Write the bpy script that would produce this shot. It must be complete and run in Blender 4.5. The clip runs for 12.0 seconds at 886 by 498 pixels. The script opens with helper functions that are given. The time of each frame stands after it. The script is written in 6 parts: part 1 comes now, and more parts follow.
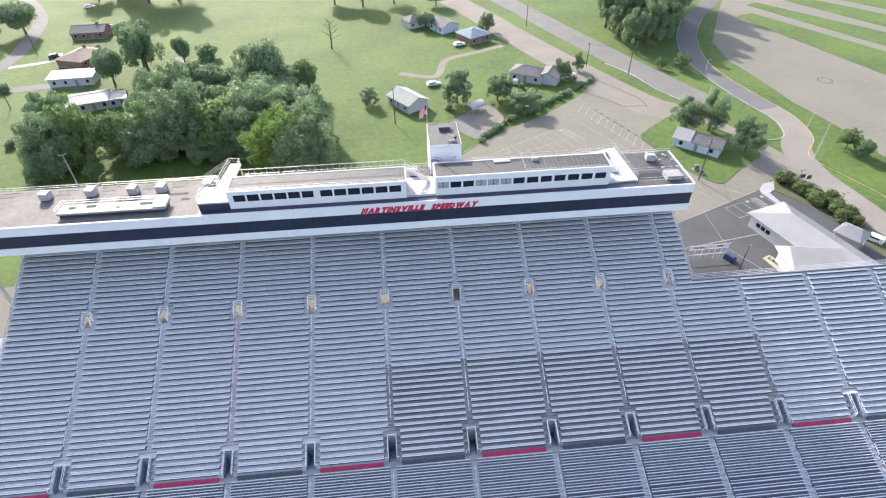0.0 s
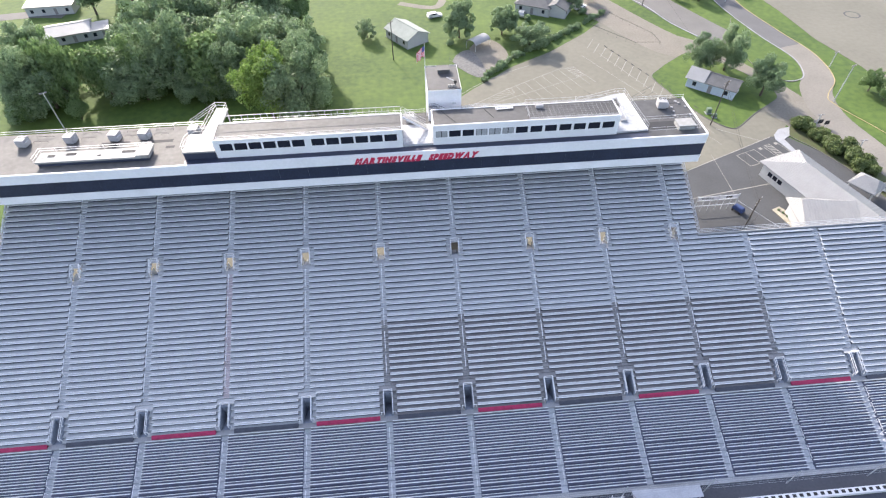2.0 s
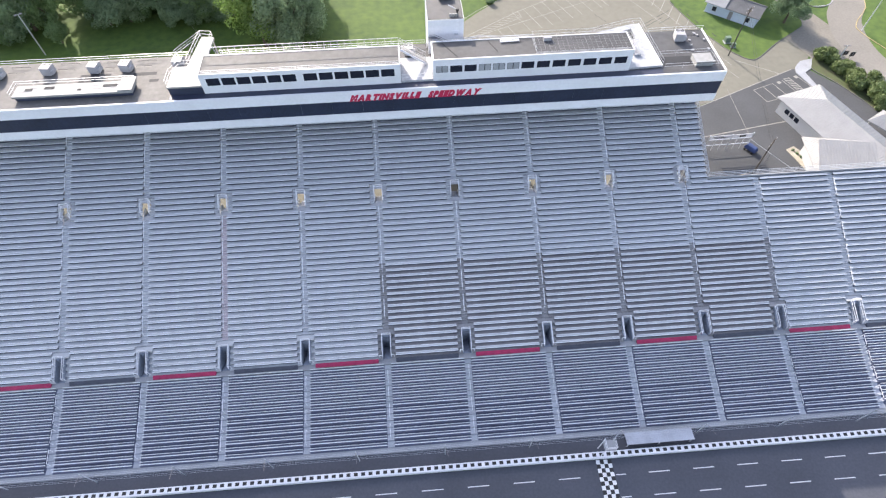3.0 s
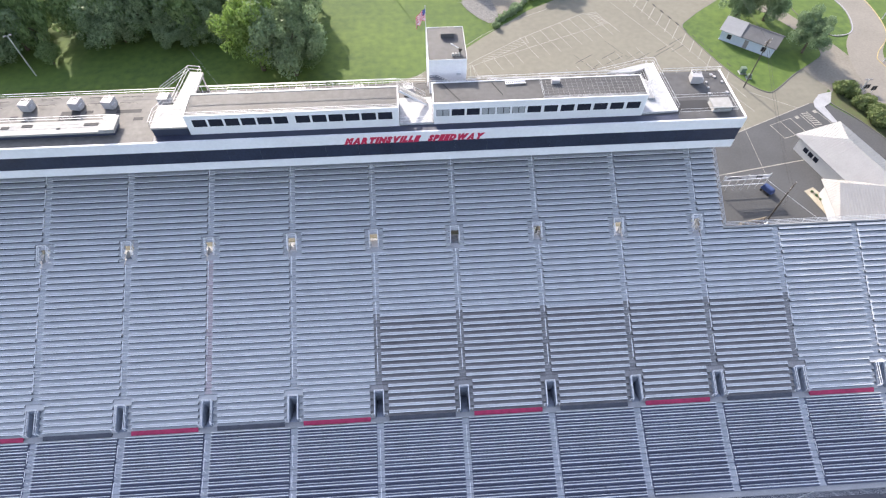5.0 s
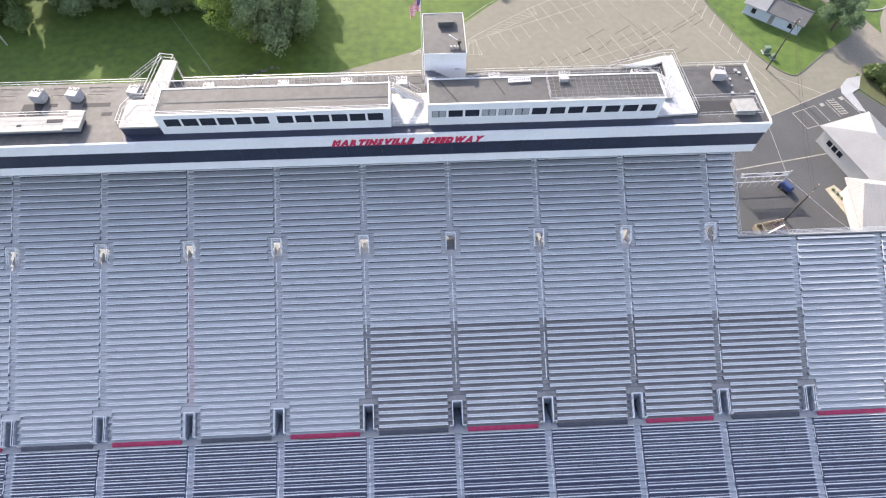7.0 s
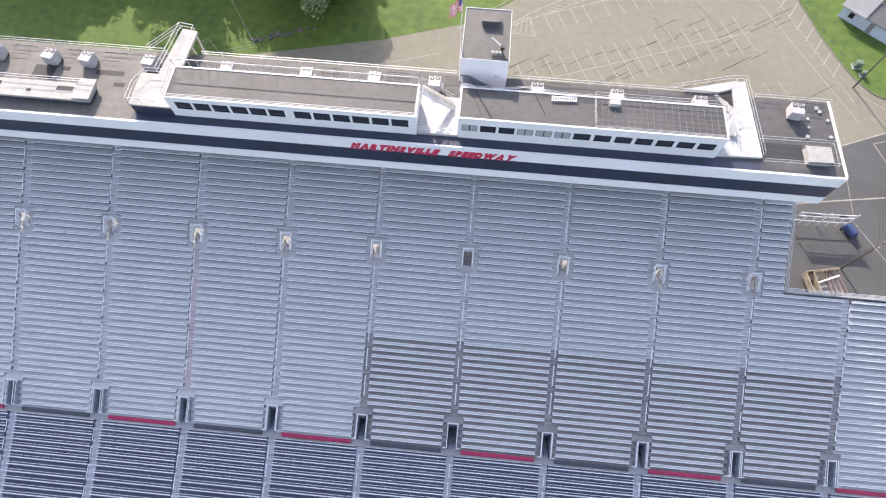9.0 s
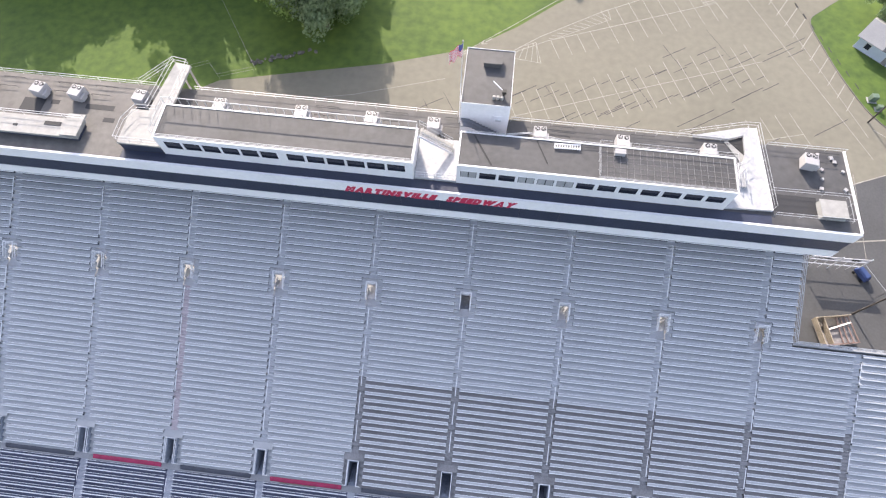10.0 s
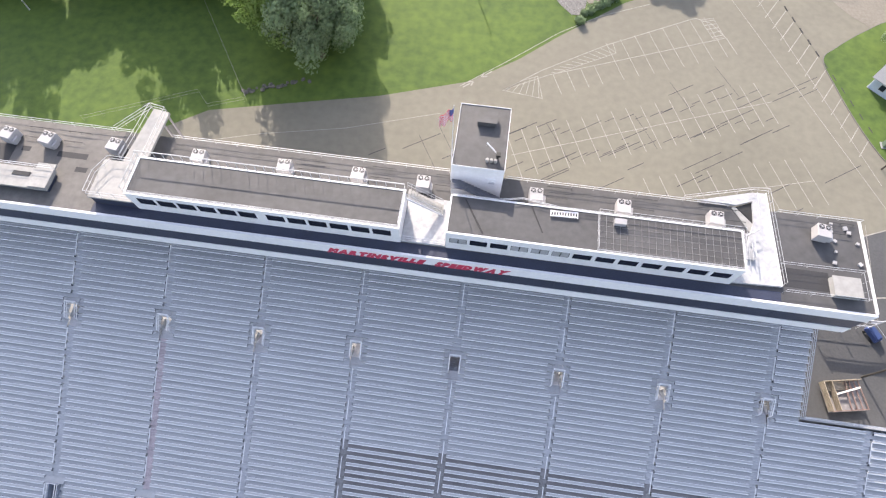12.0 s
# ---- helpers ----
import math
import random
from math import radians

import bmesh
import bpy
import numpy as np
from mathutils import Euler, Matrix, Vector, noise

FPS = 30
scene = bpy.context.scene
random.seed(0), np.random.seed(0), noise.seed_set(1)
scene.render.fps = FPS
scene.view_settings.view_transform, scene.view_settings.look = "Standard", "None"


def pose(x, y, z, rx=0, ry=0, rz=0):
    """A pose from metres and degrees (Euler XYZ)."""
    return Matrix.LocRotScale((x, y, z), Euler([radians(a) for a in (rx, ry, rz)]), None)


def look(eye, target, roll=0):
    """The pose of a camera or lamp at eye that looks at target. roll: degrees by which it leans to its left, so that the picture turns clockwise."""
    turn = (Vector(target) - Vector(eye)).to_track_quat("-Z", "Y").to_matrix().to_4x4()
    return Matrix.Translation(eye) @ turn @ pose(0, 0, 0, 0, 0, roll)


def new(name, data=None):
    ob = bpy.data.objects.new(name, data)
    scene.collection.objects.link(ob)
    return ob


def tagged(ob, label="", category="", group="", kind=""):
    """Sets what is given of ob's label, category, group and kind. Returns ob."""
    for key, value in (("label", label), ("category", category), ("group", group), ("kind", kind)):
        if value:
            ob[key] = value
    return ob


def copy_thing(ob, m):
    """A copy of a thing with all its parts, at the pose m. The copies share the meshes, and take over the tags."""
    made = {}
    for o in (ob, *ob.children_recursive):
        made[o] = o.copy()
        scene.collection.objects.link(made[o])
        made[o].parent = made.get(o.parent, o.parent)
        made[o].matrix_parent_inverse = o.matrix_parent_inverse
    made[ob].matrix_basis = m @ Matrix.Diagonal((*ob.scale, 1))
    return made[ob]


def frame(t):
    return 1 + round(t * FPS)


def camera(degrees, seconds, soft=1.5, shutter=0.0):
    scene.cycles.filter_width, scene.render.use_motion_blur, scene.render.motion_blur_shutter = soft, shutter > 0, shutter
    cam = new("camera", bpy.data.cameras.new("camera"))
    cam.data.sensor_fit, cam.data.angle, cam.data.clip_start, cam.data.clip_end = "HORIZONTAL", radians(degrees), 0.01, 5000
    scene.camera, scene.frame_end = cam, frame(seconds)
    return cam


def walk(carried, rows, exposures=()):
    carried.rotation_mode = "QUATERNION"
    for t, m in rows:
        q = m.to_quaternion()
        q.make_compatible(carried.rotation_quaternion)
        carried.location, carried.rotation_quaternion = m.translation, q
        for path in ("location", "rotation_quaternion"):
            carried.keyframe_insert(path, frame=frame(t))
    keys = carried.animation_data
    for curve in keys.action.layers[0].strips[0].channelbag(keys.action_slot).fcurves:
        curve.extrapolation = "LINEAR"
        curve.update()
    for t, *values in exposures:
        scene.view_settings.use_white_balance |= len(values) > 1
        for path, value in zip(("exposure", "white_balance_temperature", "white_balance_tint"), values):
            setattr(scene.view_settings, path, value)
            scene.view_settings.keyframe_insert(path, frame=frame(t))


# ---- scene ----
cam = camera(78.0, 12.0, soft=1.2)
PATH = [
    (0, (-7.478, -44.929, 74.992), (-7.351, -43.402, 73.707), -1.0),
    (0.5, (-7.325, -44.1, 75.017), (-7.199, -42.569, 73.737), -0.9),
    (1, (-7.083, -43.052, 75.024), (-6.955, -41.516, 73.75), -0.8),
    (1.5, (-6.813, -41.929, 75.014), (-6.69, -40.427, 73.7), -0.8),
    (2, (-6.455, -40.627, 75.036), (-6.351, -39.263, 73.577), -0.8),
    (2.5, (-6.107, -38.967, 75.086), (-6.021, -37.767, 73.489), -0.8),
    (3, (-5.781, -37.054, 75.136), (-5.702, -35.901, 73.504), -0.6),
    (5, (-4.471, -28.789, 75.287), (-4.405, -27.627, 73.661), -0.2),
    (5.5, (-4.121, -26.534, 75.287), (-4.057, -25.37, 73.662), -0.2),
    (6, (-3.733, -24.177, 75.291), (-3.672, -23.01, 73.668), -0.0),
    (6.5, (-3.361, -21.879, 75.356), (-3.304, -20.72, 73.727), 0.1),
    (7, (-2.965, -19.618, 75.464), (-2.915, -18.603, 73.742), 0.3),
    (7.2, (-2.782, -18.649, 75.485), (-2.735, -17.713, 73.718), 0.4),
    (8.8, (-1.005, -10.123, 75.626), (-1.068, -9.295, 73.806), 0.8),
    (9, (-0.853, -9.027, 75.64), (-0.922, -8.198, 73.821), 0.7),
    (9.5, (-0.637, -6.176, 75.722), (-0.716, -5.347, 73.903), 0.7),
    (10, (-0.495, -3.22, 75.795), (-0.582, -2.391, 73.977), 0.7),
    (10.5, (-0.316, -0.349, 75.849), (-0.41, 0.485, 74.033), 0.7),
    (11, (-0.123, 2.036, 75.859), (-0.222, 2.876, 74.046), 0.9),
    (11.5, (-0.01, 3.657, 75.735), (-0.108, 4.493, 73.921), 1.2),
    (12, (0.023, 4.735, 75.596), (-0.073, 5.562, 73.777), 1.4),
]
walk(cam, [(t, look(eye, target, roll)) for t, eye, target, roll in PATH], [(0.0, 1.66, 6500, 15), (7.0, 1.66, 6750, 16), (10.0, 1.66, 6850, 17), (12.0, 1.64, 6850, 17)])

# ---- world, sun, exposure ----
SUN_DIR = Vector((0.69, -1.76, -1.0)).normalized()
sun_elev = math.asin(-SUN_DIR.z)
sun_az = math.atan2(-SUN_DIR.x, -SUN_DIR.y)
world = bpy.data.worlds.new("sky")
scene.world = world
world.use_nodes = True
wn = world.node_tree
for nd in list(wn.nodes):
    wn.nodes.remove(nd)
w_out = wn.nodes.new("ShaderNodeOutputWorld")
w_bg = wn.nodes.new("ShaderNodeBackground")
w_sky = wn.nodes.new("ShaderNodeTexSky")
w_sky.sky_type = 'NISHITA'
w_sky.sun_disc = False
w_sky.sun_elevation = sun_elev
w_sky.sun_rotation = sun_az
w_sky.air_density, w_sky.dust_density, w_sky.ozone_density = 1.0, 1.8, 1.6
w_bg.inputs["Strength"].default_value = 0.15
w_hue = wn.nodes.new("ShaderNodeHueSaturation")
w_hue.inputs["Saturation"].default_value = 0.70
wn.links.new(w_sky.outputs[0], w_hue.inputs["Color"])
wn.links.new(w_hue.outputs[0], w_bg.inputs[0])
wn.links.new(w_bg.outputs[0], w_out.inputs[0])
sun_data = bpy.data.lights.new("sun", 'SUN')
sun_data.energy, sun_data.angle, sun_data.color = 2.95, radians(0.4), (1.0, 0.925, 0.79)
sun = new("sun", sun_data)
sun.matrix_world = look((0, 0, 120), Vector((0, 0, 120)) + SUN_DIR)

# ---- materials ----
MATS = {}


def mat(name, color, rough=0.6, metal=0.0, var=0.12, scale=1.5, fine=14.0, bump=0.0, tint=None, rnd=0.0, spec=0.5):
    """A surface with two scales of variation, optional bump and a random shift for each object."""
    if name in MATS:
        return MATS[name]
    m = bpy.data.materials.new(name)
    m.use_nodes = True
    nt = m.node_tree
    bs = nt.nodes["Principled BSDF"]
    co = nt.nodes.new("ShaderNodeTexCoord")
    geo = nt.nodes.new("ShaderNodeNewGeometry")
    n1, n2 = nt.nodes.new("ShaderNodeTexNoise"), nt.nodes.new("ShaderNodeTexNoise")
    n1.inputs["Scale"].default_value, n2.inputs["Scale"].default_value = scale, fine
    n1.inputs["Detail"].default_value, n2.inputs["Detail"].default_value = 4.0, 5.0
    for n in (n1, n2):
        nt.links.new(geo.outputs["Position"], n.inputs["Vector"])
    add = nt.nodes.new("ShaderNodeMath")
    add.operation = 'ADD'
    nt.links.new(n1.outputs["Fac"], add.inputs[0])
    nt.links.new(n2.outputs["Fac"], add.inputs[1])
    last = add.outputs[0]
    if rnd:
        oi = nt.nodes.new("ShaderNodeObjectInfo")
        ma = nt.nodes.new("ShaderNodeMath")
        ma.operation = 'MULTIPLY_ADD'
        nt.links.new(oi.outputs["Random"], ma.inputs[0])
        ma.inputs[1].default_value = rnd
        nt.links.new(last, ma.inputs[2])
        last = ma.outputs[0]
    ramp = nt.nodes.new("ShaderNodeMapRange")
    ramp.inputs["From Min"].default_value, ramp.inputs["From Max"].default_value = 0.65, 1.35 + rnd
    nt.links.new(last, ramp.inputs["Value"])
    mix = nt.nodes.new("ShaderNodeMix")
    mix.data_type = 'RGBA'
    c2 = tint or tuple(min(1.0, c * (1 + var)) for c in color)
    c1 = tuple(c * (1 - var) for c in color)
    mix.inputs[6].default_value, mix.inputs[7].default_value = (*c1, 1), (*c2, 1)
    nt.links.new(ramp.outputs[0], mix.inputs[0])
    nt.links.new(mix.outputs[2], bs.inputs["Base Color"])
    bs.inputs["Roughness"].default_value, bs.inputs["Metallic"].default_value = rough, metal
    bs.inputs["Specular IOR Level"].default_value = spec
    if bump:
        bp = nt.nodes.new("ShaderNodeBump")
        bp.inputs["Strength"].default_value, bp.inputs["Distance"].default_value = bump, 0.05
        nt.links.new(n2.outputs["Fac"], bp.inputs["Height"])
        nt.links.new(bp.outputs[0], bs.inputs["Normal"])
    MATS[name] = m
    return m


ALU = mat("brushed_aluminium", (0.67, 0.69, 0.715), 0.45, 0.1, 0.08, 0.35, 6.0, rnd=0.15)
ALU_MID = mat("mid_grey_aluminium", (0.425, 0.44, 0.46), 0.5, 0.1, 0.1, 0.35, 6.0, rnd=0.15)
ALU_DECK = mat("aluminium_footboard", (0.415, 0.43, 0.45), 0.55, 0.1, 0.12, 0.3, 5.0, rnd=0.15)
DARK_DECK = mat("weathered_steel_deck", (0.208, 0.200, 0.206), 0.7, 0.1, 0.25, 0.4, 7.0)
# near-black steel: its colour also carries the shade below the benches
RISER = mat("shade_dark_steel", (0.045, 0.05, 0.065), 0.7, 0.2, 0.2, 0.5, 7.0)
# slate tone puts the dimness of the stair wells into the colour
SLATE = mat("shade_slate_steel", (0.22, 0.25, 0.31), 0.7, 0.1, 0.3, 1.5, 7.0)
NAVY_DECK = mat("lower_stand_deck", (0.080, 0.092, 0.145), 0.7, 0.0, 0.25, 0.4, 7.0)
CONCRETE = mat("pale_concrete", (0.29, 0.30, 0.32), 0.85, 0.0, 0.18, 0.5, 9.0, 0.2)
GALV = mat("galvanised_pipe", (0.55, 0.57, 0.60), 0.4, 0.5, 0.1, 2.0, 20.0)
PIPE = mat("weathered_white_pipe", (0.42, 0.43, 0.45), 0.5, 0.0, 0.12, 1.0, 9.0)
WHITE = mat("white_painted_panel", (0.68, 0.685, 0.72), 0.5, 0.0, 0.07, 0.25, 3.0)
WHITE_DECK = mat("white_coated_deck", (0.27, 0.27, 0.265), 0.65, 0.0, 0.15, 0.5, 2.0)
NAVY = mat("navy_glazing_band", (0.019, 0.026, 0.050), 0.42, 0.0, 0.3, 0.3, 4.0, 0.25, spec=0.3)
NAVY_ROOF = mat("navy_roof_edge", (0.024, 0.031, 0.060), 0.55, 0.0, 0.25, 0.4, 6.0)
ROOF = mat("grey_roof_membrane", (0.060, 0.0605, 0.064), 0.7, 0.0, 0.28, 0.22, 1.3)
ROOF_PALE = mat("bleached_roof_membrane", (0.112, 0.107, 0.103), 0.75, 0.0, 0.25, 0.25, 1.5)
ROOF_DARK = mat("dark_roof_patch", (0.026, 0.027, 0.031), 0.8, 0.0, 0.2, 0.5, 6.0)
RAMP = mat("white_coated_ramp", (0.36, 0.37, 0.39), 0.6, 0.0, 0.22, 0.6, 2.5)
RED = mat("red_painted_sign", (0.46, 0.012, 0.06), 0.45, 0.0, 0.1, 1.0, 8.0)
GLASS = mat("dark_window_glass", (0.014, 0.017, 0.028), 0.08, 0.0, 0.3, 0.4, 2.0, spec=0.3)
AC_WHITE = mat("air_unit_casing", (0.345, 0.34, 0.35), 0.5, 0.0, 0.12, 1.0, 10.0)
BLACK = mat("black_rubber", (0.015, 0.015, 0.016), 0.6, 0.0, 0.2, 2.0, 20.0)
GRASS = mat("mown_grass", (0.042, 0.098, 0.013), 0.9, 0.0, 0.35, 0.045, 0.6, 0.4, tint=(0.084, 0.138, 0.018))
LOT = mat("old_asphalt_lot", (0.150, 0.144, 0.117), 0.9, 0.0, 0.13, 0.06, 0.8)
ASPHALT = mat("dark_asphalt", (0.056, 0.059, 0.064), 0.85, 0.0, 0.2, 0.15, 3.0, 0.15)
TRACK = mat("race_asphalt", (0.062, 0.067, 0.085), 0.8, 0.0, 0.2, 0.1, 3.0, 0.1)
LINE = mat("road_line_paint", (0.252, 0.248, 0.225), 0.8, 0.0, 0.35, 1.2, 8.0)
AISLE = mat("grey_aisle_steps", (0.43, 0.445, 0.475), 0.7, 0.1, 0.18, 0.5, 6.0)
STEP_RED = mat("faded_red_steps", (0.45, 0.395, 0.42), 0.7, 0.0, 0.25, 0.8, 6.0)
PANEL_RED = mat("worn_red_panel", (0.31, 0.014, 0.07), 0.6, 0.0, 0.35, 1.2, 5.0)
PANEL_DARK = mat("worn_dark_panel", (0.045, 0.05, 0.07), 0.6, 0.0, 0.3, 1.2, 5.0)
CREAM = mat("cream_board", (0.82, 0.80, 0.72), 0.8, 0.0, 0.35, 1.5, 5.0)
AISLE_DARK = mat("worn_grey_steps", (0.25, 0.25, 0.26), 0.8, 0.0, 0.25, 0.6, 6.0, 0.1)
AISLE_LOW = mat("painted_aisle_steps", (0.36, 0.38, 0.43), 0.75, 0.0, 0.2, 0.6, 6.0, 0.1)
DIRT = mat("dirt_road", (0.178, 0.164, 0.140), 0.95, 0.0, 0.2, 0.12, 2.0, 0.3)


# ---- mesh helpers ----
def box(bm, x0, x1, y0, y1, z0, z1):
    vs = [bm.verts.new(p) for p in ((x0, y0, z0), (x1, y0, z0), (x1, y1, z0), (x0, y1, z0),
                                    (x0, y0, z1), (x1, y0, z1), (x1, y1, z1), (x0, y1, z1))]
    for f in ((3, 2, 1, 0), (4, 5, 6, 7), (0, 1, 5, 4), (1, 2, 6, 5), (2, 3, 7, 6), (3, 0, 4, 7)):
        bm.faces.new([vs[i] for i in f])
    return vs


def prism(bm, pts, z0, z1):
    """An upright prism over a polygon in plan, counter-clockwise."""
    lo = [bm.verts.new((x, y, z0)) for x, y in pts]
    hi = [bm.verts.new((x, y, z1)) for x, y in pts]
    bm.faces.new(hi)
    bm.faces.new(lo[::-1])
    for i in range(len(pts)):
        j = (i + 1) % len(pts)
        bm.faces.new((lo[i], lo[j], hi[j], hi[i]))


def tube(bm, a, b, r=0.03, n=5, r2=None):
    """A pipe from a to b."""
    a, b = Vector(a), Vector(b)
    d = (b - a).normalized()
    u = d.orthogonal().normalized()
    v = d.cross(u)
    r2 = r if r2 is None else r2
    lo = [bm.verts.new(a + (u * math.cos(k * 2 * math.pi / n) + v * math.sin(k * 2 * math.pi / n)) * r) for k in range(n)]
    hi = [bm.verts.new(b + (u * math.cos(k * 2 * math.pi / n) + v * math.sin(k * 2 * math.pi / n)) * r2) for k in range(n)]
    for i in range(n):
        j = (i + 1) % n
        bm.faces.new((lo[i], lo[j], hi[j], hi[i]))
    bm.faces.new(hi)
    bm.faces.new(lo[::-1])


def mesh_of(bm, name, material):
    bmesh.ops.recalc_face_normals(bm, faces=bm.faces)
    me = bpy.data.meshes.new(name)
    bm.to_mesh(me)
    bm.free()
    if material:
        me.materials.append(material)
    return me


def part(name, bm, material, parent, label=""):
    me = bm if isinstance(bm, bpy.types.Mesh) else mesh_of(bm, name, material)
    ob = new(name, me)
    ob.parent = parent
    if label:
        ob["label"] = label
    return ob


def thing(name, label, category, group="", kind="", at=(0, 0, 0)):
    ob = new(name)
    ob.location = at
    return tagged(ob, label, category, group, kind)


def solid(name, bm, material, label, category, group="", kind="structure"):
    return tagged(new(name, mesh_of(bm, name, material)), label, category, group, kind)


def railing(name, parent, pts, h=1.05, rails=2, step=1.8, r=0.03, material=None, label=""):
    """Posts and rails along a line of points."""
    bm = bmesh.new()
    for a, b in zip(pts, pts[1:]):
        a, b = Vector(a), Vector(b)
        n = max(1, round((b - a).length / step))
        for k in range(n + 1):
            p = a.lerp(b, k / n)
            tube(bm, p, p + Vector((0, 0, h)), r * 0.6, 4)
        for k in range(rails):
            z = Vector((0, 0, h * (k + 1) / rails))
            tube(bm, a + z, b + z, r, 4)
    return part(name, bm, material or GALV, parent, label)


def beam(bm, a, b, w, h):
    """A square bar from a to b."""
    a, b = Vector(a), Vector(b)
    d = (b - a).normalized()
    s = d.cross(Vector((0, 0, 1)))
    s = s.normalized() if s.length > 1e-4 else Vector((1, 0, 0))
    u = s.cross(d)
    q = [(-w / 2, -h / 2), (w / 2, -h / 2), (w / 2, h / 2), (-w / 2, h / 2)]
    lo = [bm.verts.new(a + s * i + u * j) for i, j in q]
    hi = [bm.verts.new(b + s * i + u * j) for i, j in q]
    for i in range(4):
        j = (i + 1) % 4
        bm.faces.new((lo[i], lo[j], hi[j], hi[i]))
    bm.faces.new(hi)
    bm.faces.new(lo[::-1])


# ---- ground ----
def sheet(name, pts, z, material, label, category, thick=0.05, kind="structure"):
    bm = bmesh.new()
    prism(bm, pts, z - thick, z)
    return solid(name, bm, material, label, category, kind=kind)


bm = bmesh.new()
prism(bm, [(-3500, 28), (-95, 28), (-95, -4.6), (-3500, -4.6)][::-1], -6, 0)
prism(bm, [(-3500, 28), (3500, 28), (3500, 4000), (-3500, 4000)], -6, 0)
prism(bm, [(95, -4.6), (3500, -4.6), (3500, 28), (95, 28)], -6, 0)
prism(bm, [(-3500, -900), (3500, -900), (3500, -4.6), (-3500, -4.6)], -6, -4.36)
solid("ground", bm, GRASS, "wide mown grass ground around the speedway", "ground")

bm = bmesh.new()
prism(bm, [(-95, -4.6), (95, -4.6), (95, 6), (-95, 6)], -6, -3.0)
prism(bm, [(-95, 6.3), (95, 6.3), (95, 28), (-95, 28)], -6, 0.02)
solid("concourse_floor", bm, CONCRETE, "pale concrete floor under the stand", "floor")

bm = bmesh.new()
box(bm, -95, 95, 6.0, 6.3, -3.0, 0.02)
solid("retaining_wall", bm, CONCRETE, "concrete retaining wall under the stand", "wall")

# ---- grandstand ----
AISLES = [-70.9, -59.0, -47.15, -35.5, -23.7, -11.85, 0.0, 12.17, 24.3, 36.1, 48.0, 60.0, 72.0, 84.0]
TREAD, RISE, ROWS = 0.80, 0.395, 42
ROW_Y0, SEAT_Z0 = -2.55, 0.32
NOTCH_X, NOTCH_ROW = 40.1, 27
DARK_ROWS = 16


def seat_mesh(length):
    """One bench: two bright edge boards with a sunk darker board between them, on legs below, along x from 0."""
    bm = bmesh.new()
    nose = box(bm, 0, length, -0.20, -0.125, -0.075, 0)
    for i in (4, 5):
        nose[i].co.z -= 0.05
    box(bm, 0, length, 0.105, 0.18, -0.045, 0)
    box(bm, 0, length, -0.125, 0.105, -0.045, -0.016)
    n = max(2, round(length / 1.9))
    for k in range(n + 1):
        x = 0.12 + (length - 0.3) * k / n
        box(bm, x, x + 0.05, -0.12, 0.10, -0.42, -0.045)
    bm.faces.ensure_lookup_table()
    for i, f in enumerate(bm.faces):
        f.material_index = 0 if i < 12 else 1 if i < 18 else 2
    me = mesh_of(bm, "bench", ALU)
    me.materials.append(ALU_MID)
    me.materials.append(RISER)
    return me


def lower_seat_mesh(length):
    bm = bmesh.new()
    box(bm, 0, length, -0.17, -0.04, -0.045, 0)
    box(bm, 0, length, 0.17, 0.22, 0.13, 0.26)
    n = max(2, round(length / 1.9))
    for k in range(n + 1):
        x = 0.12 + (length - 0.3) * k / n
        box(bm, x, x + 0.05, -0.12, -0.02, -0.36, -0.045)
        box(bm, x, x + 0.03, 0.13, 0.17, -0.36, 0.12)
    bm.faces.ensure_lookup_table()
    for f in bm.faces[12:]:
        f.material_index = 1
    me = mesh_of(bm, "bench", ALU)
    me.materials.append(RISER)
    return me


seat_cache = {}


def bench(parent, x0, x1, y, z, low=False):
    key = (round(x1 - x0, 2), low)
    if key not in seat_cache:
        seat_cache[key] = (lower_seat_mesh if low else seat_mesh)(key[0])
    ob = new("bench", seat_cache[key])
    ob.location, ob.parent = (x0, y, z), parent
    return ob


def footboard(parent, x0, x1, y, z, dark):
    """The deck plank of one row with its riser."""
    key = (round(x1 - x0, 2), dark, "f")
    if key not in seat_cache:
        bm = bmesh.new()
        n = key[0]
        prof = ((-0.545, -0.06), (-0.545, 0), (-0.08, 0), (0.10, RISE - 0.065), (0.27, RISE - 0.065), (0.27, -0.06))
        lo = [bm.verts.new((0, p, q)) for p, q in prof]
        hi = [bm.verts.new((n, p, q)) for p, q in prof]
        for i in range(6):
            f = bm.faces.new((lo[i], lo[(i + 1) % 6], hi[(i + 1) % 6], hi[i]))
            # blackened riser, ledge and front edge paint in the shade line under the bench
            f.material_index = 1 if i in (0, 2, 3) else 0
        bm.faces.new(lo)
        bm.faces.new(hi[::-1])
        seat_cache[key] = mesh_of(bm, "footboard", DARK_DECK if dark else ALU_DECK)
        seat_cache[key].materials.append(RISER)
    ob = new("footboard", seat_cache[key])
    ob.location, ob.parent = (x0, y, z), parent


def step_mesh(dark, red=False):
    key = ("step", dark, red)
    if key not in seat_cache:
        bm = bmesh.new()
        box(bm, -0.45, 0.45, -0.50, 0.34, -0.06, 0.002)
        box(bm, -0.34, 0.34, 0.0, 0.30, 0.002, 0.2)
        box(bm, -0.45, 0.45, 0.30, 0.34, 0.002, RISE - 0.05)
        seat_cache[key] = mesh_of(bm, "step", STEP_RED if red else AISLE_DARK if dark else AISLE)
    return seat_cache[key]


